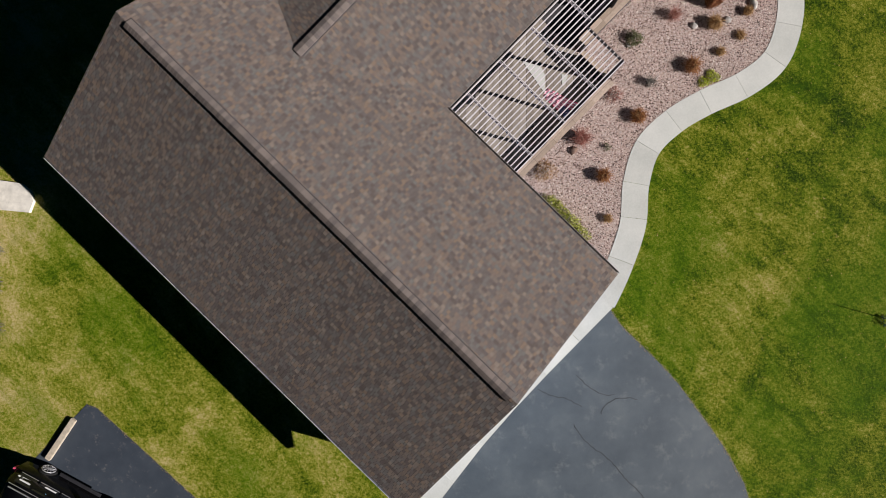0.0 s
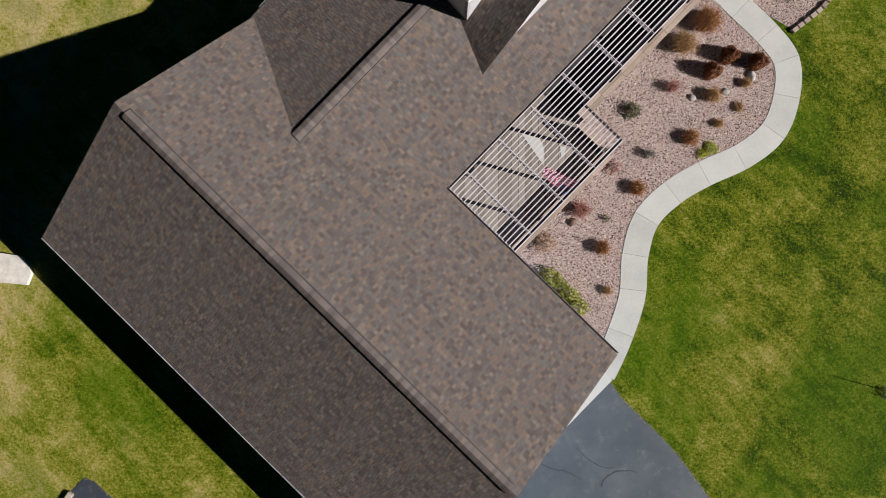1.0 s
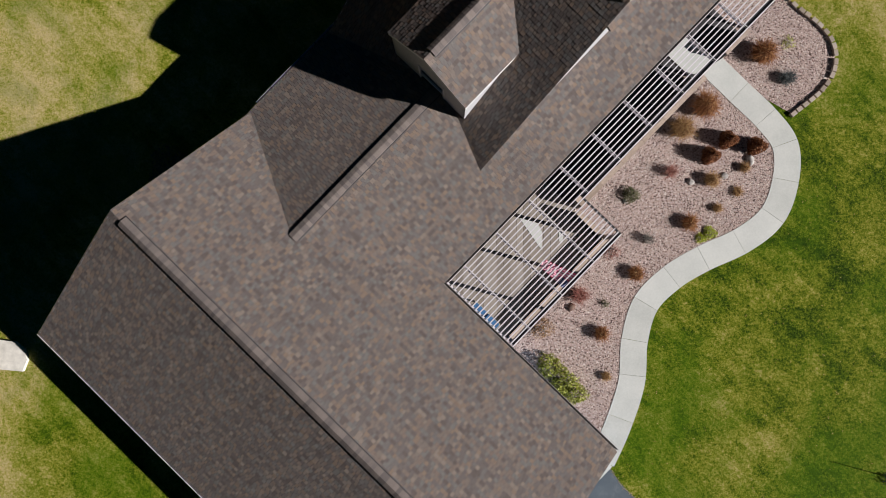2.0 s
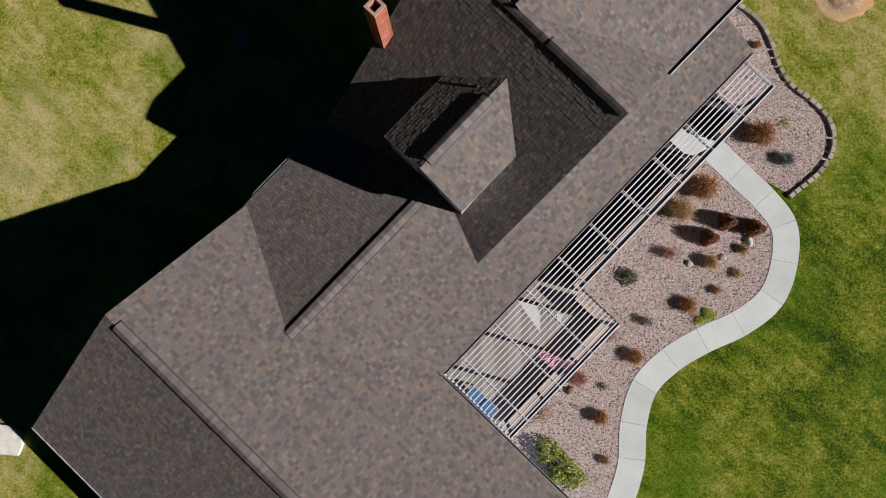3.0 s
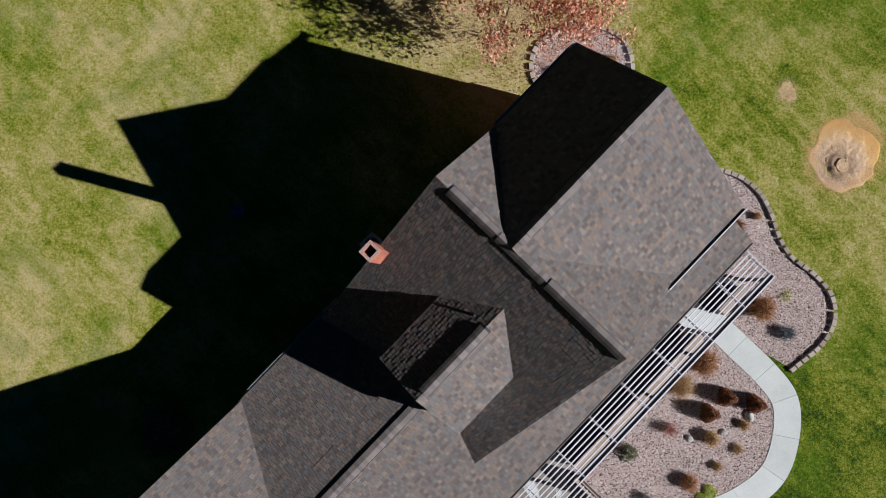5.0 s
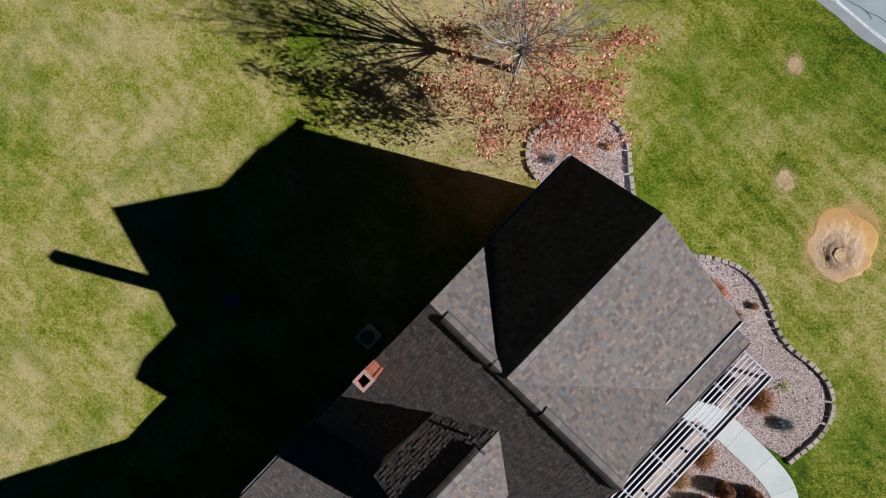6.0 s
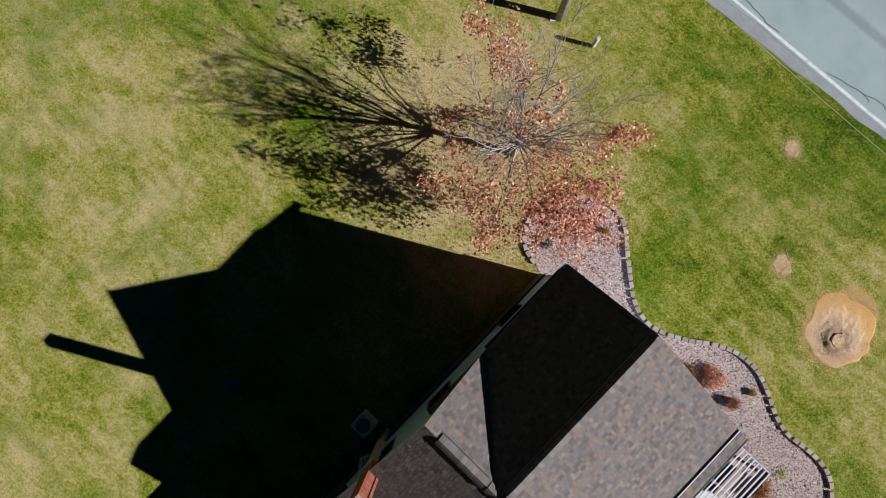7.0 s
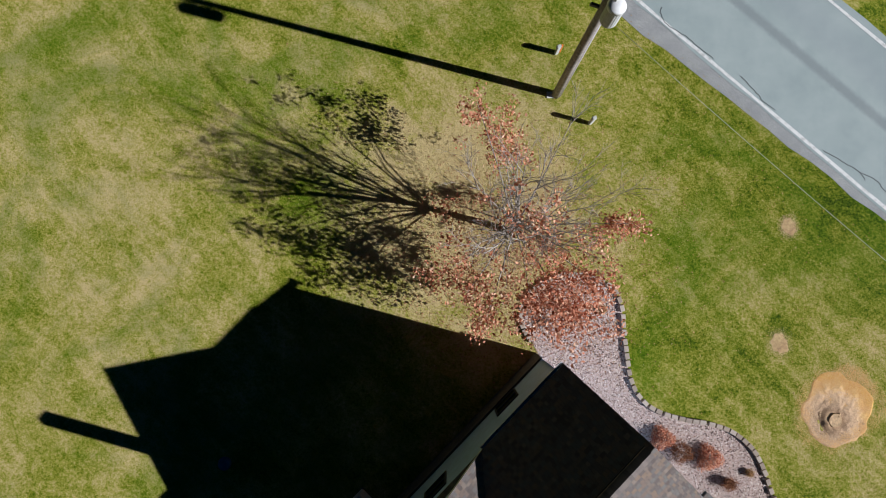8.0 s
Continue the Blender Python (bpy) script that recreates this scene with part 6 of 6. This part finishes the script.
mound(18.2, 22.6, 1.6)
stump(18.05, 22.22)
def strewn(name, cx, cy, r, n, material, size, label, seed, inner=0.0):
    """Chips strewn evenly over a ragged round patch."""
    a = nrg.uniform(0, 6.283, n)
    rim = 1 + 0.13 * np.sin(2 * a + seed) + 0.09 * np.sin(3 * a + 2 * seed) + 0.05 * np.sin(7 * a + seed) + 0.04 * np.sin(13 * a)
    rr = r * np.sqrt(nrg.uniform(inner * inner, 1, n)) * rim + nrg.normal(0, 0.06 * r, n)
    x, y = cx + np.cos(a) * rr, cy + np.sin(a) * rr
    t, k = nrg.uniform(0, 6.283, n), nrg.uniform(*size, n)
    base = nrg.uniform(0.028, 0.05, n)
    v = np.stack([np.stack([x + np.cos(t + q * 1.571) * k * (1.0 if q % 2 else 0.6), y + np.sin(t + q * 1.571) * k * (1.0 if q % 2 else 0.6), base], -1) for q in range(4)], 1).reshape(-1, 3)
    tagged(new(name, mesh_np(name, v, np.arange(4 * n).reshape(n, 4), material)), label, "sawdust", kind="stuff")


strewn("sawdust", 18.25, 22.7, 1.85, 9000, DIRT, (0.006, 0.018), "orange sawdust in a ragged ring round the stump", 0.7, 0.7)
strewn("sawdust", 18.75, 23.6, 1.1, 11000, DIRT, (0.006, 0.018), "orange sawdust strewn thickly beside the stump", 2.1)
litter("soil_clod_litter", 17.9, 22.3, 0.5, 0.45, 260, STUMP, (0.015, 0.06), "dark soil crumbs round the stump")


# ---- utility pole with transformer, wires ----
def utility_pole(x, y):
    p = empty("utility_pole", "tall weathered wooden utility pole with a grey transformer", "utility pole", pose(x, y, 0))
    part("pole", tube_mesh("pole", [(0, 0, -0.1), (0, 0, 4), (0.02, 0, 8), (0.02, 0, 11.0)], [0.19, 0.175, 0.16, 0.145], POLE_WOOD, 14), p)
    part("conduit", tube_mesh("conduit", [(0.19, -0.07, 0.0), (0.17, -0.07, 7.8)], [0.035, 0.035], GALV, 8), p, "pale conduit down the pole")
    bm = bmesh.new()
    bmesh.ops.create_cone(bm, cap_ends=True, segments=20, radius1=0.29, radius2=0.29, depth=0.95)
    bmesh.ops.translate(bm, vec=(0.1, -0.5, 9.2), verts=bm.verts[:])
    can = part("transformer", bm_mesh("transformer", bm, GREY_PLASTIC, 0.03), p, "pale grey cylindrical transformer")
    part("lid", tube_mesh("lid", [(0.1, -0.5, 9.66), (0.1, -0.5, 9.76), (0.1, -0.5, 9.8)], [0.31, 0.25, 0.06], WHITE, 20), can)
    part("bushing", tube_mesh("bushing", [(0.04, -0.4, 9.74), (0.04, -0.4, 9.98)], [0.04, 0.025], GREY_PLASTIC, 8), can)
    part("bracket", bar("bracket", (0.0, 0.0, 9.0), (0.09, -0.34, 9.0), 0.08, 0.08, DARK_METAL), p)
    part("bracket", bar("bracket", (0.0, 0.0, 9.4), (0.09, -0.34, 9.4), 0.08, 0.08, DARK_METAL), p)
    part("cutout", bar("cutout", (-0.12, 0.05, 8.5), (-0.42, 0.1, 8.6), 0.09, 0.12, DARK_METAL), p, "dark fuse cutout")
    part("footing", box("footing", -0.42, -0.16, 0.0, -0.10, 0.14, 0.05, CONCRETE), p, "pale stone at the pole foot")


utility_pole(5.95, 37.08)
w0, w1 = Vector((6.1, 37.1, 8.0)), Vector((40.6, 8.3, 7.2))
wire = [w0.lerp(w1, i / 14) - Vector((0, 0, 1.3 * (1 - (2 * i / 14 - 1) ** 2))) for i in range(15)]
tagged(new("overhead_wire", tube_mesh("overhead_wire", wire, [0.008] * 15, GREY_PLASTIC, 4)), "pale overhead cable leaving the pole", "cable")


def pedestal(x, y, h, label, marker=False):
    p = empty("utility_pedestal", label, "utility post", pose(x, y, 0, 0, 0, 20), "utility posts")
    part("post", box("post", -0.09, -0.07, 0, 0.09, 0.07, h * 0.75, GREY_PLASTIC, 0.015), p)
    part("cap", box("cap", -0.105, -0.085, h * 0.75, 0.105, 0.085, h, GREY_PLASTIC, 0.03), p)
    if marker:
        part("marker", box("marker", 0.16, -0.03, 0, 0.2, 0.05, h * 0.95, ORANGE), p, "orange marker post")


pedestal(7.5, 35.72, 0.95, "grey plastic utility pedestal in the lawn")
pedestal(6.0, 39.05, 0.85, "brown utility pedestal with an orange marker post", True)
stake = empty("garden_stake", "thin dark stake beside a tiny shrub", "stake", pose(19.35, -2.95, 0))
part("rod", tube_mesh("rod", [(0, 0, 0), (0, 0, 1.35)], [0.02, 0.015], DARK_METAL), stake)
v, f = cloud(160, 0.3, 0.3, 0.04)
tagged(new("shrub", mesh_np("shrub", v, f, EVERGREEN)), "tiny dark shrub by a stake", "shrub").matrix_basis = pose(19.45, -3.05, 0)


# ---- things in the shade behind the house ----
def condenser(x, y):
    c = empty("air_conditioner", "square outdoor air-conditioner unit with a round fan grille", "air conditioner", pose(x, y, 0, 0, 0, -44.3))
    part("pad", box("pad", -0.41, -0.41, 0, 0.41, 0.41, 0.08, DARK_STONE), c)
    part("cabinet", box("cabinet", -0.40, -0.40, 0.08, 0.40, 0.40, 0.98, GALV, 0.03), c)
    part("fan_well", tube_mesh("fan_well", [(0, 0, 0.983), (0, 0, 0.99)], [0.32, 0.32], DARK_METAL, 24), c)
    for r in (0.12, 0.2, 0.28):
        bm = bmesh.new()
        ring = [Vector((math.cos(a * math.pi / 12) * r, math.sin(a * math.pi / 12) * r, 1.0)) for a in range(25)]
        v, f = tube(ring, [0.008] * 25, 4)
        bm.free()
        part("grille_ring", mesh_of("grille_ring", v, f, GALV), c)
    for k in range(4):
        a = k * math.pi / 4
        part("grille_bar", bar("grille_bar", (-math.cos(a) * 0.32, -math.sin(a) * 0.32, 1.008), (math.cos(a) * 0.32, math.sin(a) * 0.32, 1.008), 0.012, 0.01, GALV), c)


condenser(-2.95, 18.75)
lid = empty("tank_lid", "round blue-green plastic tank lid in the lawn", "lid", pose(-9.13, 20.37, 0))
part("rim", tube_mesh("rim", [(0, 0, 0), (0, 0, 0.09)], [0.30, 0.30], BLUE_CLOTH, 24), lid)
part("cover", tube_mesh("cover", [(0, 0, 0.09), (0, 0, 0.12), (0, 0, 0.13)], [0.27, 0.24, 0.05], BLUE_CLOTH, 24), lid)
meter = empty("electric_meter", "grey meter box on the rear wall by the chimney", "meter box", HOUSE)
part("cabinet", box("cabinet", -14.3, 10.3, 1.2, -14.12, 10.75, 2.0, GREY_PLASTIC, 0.01), meter)
part("dial", tube_mesh("dial", [(-14.3, 10.52, 1.7), (-14.4, 10.52, 1.7)], [0.09, 0.08], GALV, 16), meter)
part("pipe", tube_mesh("pipe", [(-14.25, 10.52, 2.0), (-14.25, 10.52, 2.9)], [0.03, 0.03], GALV, 8), meter)


# ---- vehicle and wheel stop on the pad ----
def car(m):
    """A black sport-utility car; x runs forward, y to its left, the wheels at z 0."""
    c = empty("car", "black sport-utility car with white lettering on its side", "car", m)

    def loft(name, rows, material, label="", bev=True):
        v, f, k = [], [], 8
        for x, w, z0, z1, wt in rows:
            v += [(x, -w, z0 + 0.08), (x, -w * 1.0, (z0 + z1) / 2), (x, -wt, z1 - 0.05), (x, -wt * 0.92, z1), (x, wt * 0.92, z1), (x, wt, z1 - 0.05), (x, w, (z0 + z1) / 2), (x, w, z0 + 0.08)]
        for i in range(len(rows) - 1):
            f += [(i * k + j, i * k + (j + 1) % k, (i + 1) * k + (j + 1) % k, (i + 1) * k + j) for j in range(k)]
        f += [tuple(range(k))[::-1], tuple(range(len(v) - k, len(v)))]
        return part(name, mesh_of(name, v, f, material, True), c, label)
    loft("body", [(-2.45, 0.80, 0.42, 0.95, 0.78), (-2.35, 0.95, 0.34, 1.08, 0.92), (-1.4, 0.99, 0.28, 1.12, 0.95), (0.0, 0.99, 0.28, 1.12, 0.95), (0.95, 0.99, 0.28, 1.10, 0.93), (1.9, 0.97, 0.3, 1.02, 0.88), (2.35, 0.90, 0.36, 0.92, 0.82), (2.45, 0.75, 0.42, 0.80, 0.70)], PAINT_BLACK)
    loft("cabin", [(-2.35, 0.84, 1.0, 1.15, 0.80), (-2.1, 0.88, 1.0, 1.74, 0.72), (-1.2, 0.9, 1.0, 1.84, 0.74), (0.0, 0.9, 1.0, 1.83, 0.73), (0.35, 0.9, 1.0, 1.74, 0.70), (1.1, 0.88, 1.0, 1.14, 0.82)], PAINT_BLACK)
    for s in (-1, 1):
        for x0, x1 in ((-2.0, -1.25), (-1.15, -0.3), (-0.2, 0.55)):
            p = [(x0, s * 0.905, 1.17), (x1, s * 0.905, 1.17), (x1 - (0.18 if x1 > 0.5 else 0), s * 0.80, 1.66), (x0 + (0.1 if x0 < -1.9 else 0), s * 0.80, 1.66)]
            part("window", prism("window", p, (0, s * 0.012, 0.004), GLASS), c, "dark tinted side window")
            part("window_trim", bar("window_trim", (x0, s * 0.925, 1.155), (x1, s * 0.925, 1.155), 0.012, 0.02, ALLOY), c)
        part("roof_edge", bar("roof_edge", (-2.0, s * 0.76, 1.80), (0.1, s * 0.76, 1.80), 0.015, 0.02, ALLOY), c)
        part("roof_rail", bar("roof_rail", (-1.9, s * 0.66, 1.88), (0.1, s * 0.66, 1.88), 0.03, 0.04, ALLOY), c, "bright roof rail")
        part("running_board", box("running_board", -0.95, s * 1.03 - 0.09, 0.32, 0.95, s * 1.03 + 0.09, 0.37, DARK_METAL), c)
        part("mirror", box("mirror", 0.6, s * 1.08 - 0.12, 1.05, 0.75, s * 1.08 + 0.12, 1.22, PAINT_BLACK, 0.03), c)
        part("headlight", box("headlight", 2.2, s * 0.72 - 0.16, 0.74, 2.42, s * 0.72 + 0.16, 0.88, GLASS, 0.03), c)
        part("tail_light", box("tail_light", -2.44, s * 0.80 - 0.08, 0.8, -2.36, s * 0.80 + 0.08, 1.1, RED), c, "red tail light")
        # rows of unreadable lettering and a plain emblem on the doors
        def side(x, z):
            return (x, s * (0.925 - (z - 1.17) * 0.2143), z)
        for x0, x1, z in ((-1.98, -1.88, 1.34), (-1.80, -1.34, 1.46), (-1.80, -1.34, 1.34), (-1.08, -0.96, 1.36), (-0.86, -0.36, 1.24)):
            part("lettering", prism("lettering", [side(x0, z), side(x1, z), side(x1, z + 0.075), side(x0, z + 0.075)], (0, s * 0.006, 0), WHITE_PRINT), c, "white lettering bar")
        part("emblem", prism("emblem", [side(-0.82, 1.34), side(-0.42, 1.34), side(-0.52, 1.46), side(-0.60, 1.56), side(-0.70, 1.45)], (0, s * 0.006, 0), BLUE_PRINT), c, "pale blue and white emblem")
        for x in (1.5, -1.45):
            w = part("wheel", tube_mesh("wheel", [(x, s * 0.80, 0.38), (x, s * 0.84, 0.38), (x, s * 1.0, 0.38), (x, s * 1.03, 0.38)], [0.34, 0.38, 0.38, 0.33], RUBBER, 24), c, "black tyre")
            part("rim", tube_mesh("rim", [(x, s * 1.0, 0.38), (x, s * 1.035, 0.38)], [0.24, 0.23], DARK_METAL, 24), w)
            lip = [(x + 0.265 * math.cos(k * math.pi / 12), s * 1.035, 0.38 + 0.265 * math.sin(k * math.pi / 12)) for k in range(25)]
            part("rim_lip", tube_mesh("rim_lip", lip, [0.022] * 25, ALLOY, 6), w, "bright rim lip")
            part("hub", tube_mesh("hub", [(x, s * 1.03, 0.38), (x, s * 1.06, 0.38)], [0.07, 0.055], ALLOY, 16), w)
            for k in range(10):
                a = k * math.pi / 5
                part("spoke", bar("spoke", (x + 0.03 * math.cos(a), s * 1.045, 0.38 + 0.03 * math.sin(a)), (x + 0.24 * math.cos(a), s * 1.045, 0.38 + 0.24 * math.sin(a)), 0.045, 0.02, ALLOY), w)
    p = [(1.02, -0.78, 1.17), (1.02, 0.78, 1.17), (0.38, 0.66, 1.72), (0.38, -0.66, 1.72)]
    part("windscreen", prism("windscreen", p, (0.015, 0, 0.012), GLASS), c, "dark windscreen")
    part("rear_window", prism("rear_window", [(-2.33, 0.7, 1.2), (-2.33, -0.7, 1.2), (-2.14, -0.6, 1.66), (-2.14, 0.6, 1.66)], (-0.015, 0, 0.005), GLASS), c)


# the rear left wheel stands by the wheel stop, the tail towards the lawn
CAR_YAW = -28.0
rear = Vector((-17.88, -9.72, 0.03))
car_m = pose(rear.x, rear.y, rear.z, 0, 0, CAR_YAW) @ Matrix.Scale(1.08, 4) @ Matrix.Translation((1.45, -0.98, 0))
car(car_m)
stop = bar("wheel_stop", (-16.95, -7.55, 0.10), (-18.15, -9.35, 0.10), 0.26, 0.17, TIMBER, 0.02)
tagged(new("wheel_stop", stop), "pale timber wheel stop at the pad's edge", "wheel stop")

# single shingles of the steep slope, last
single_shingles()
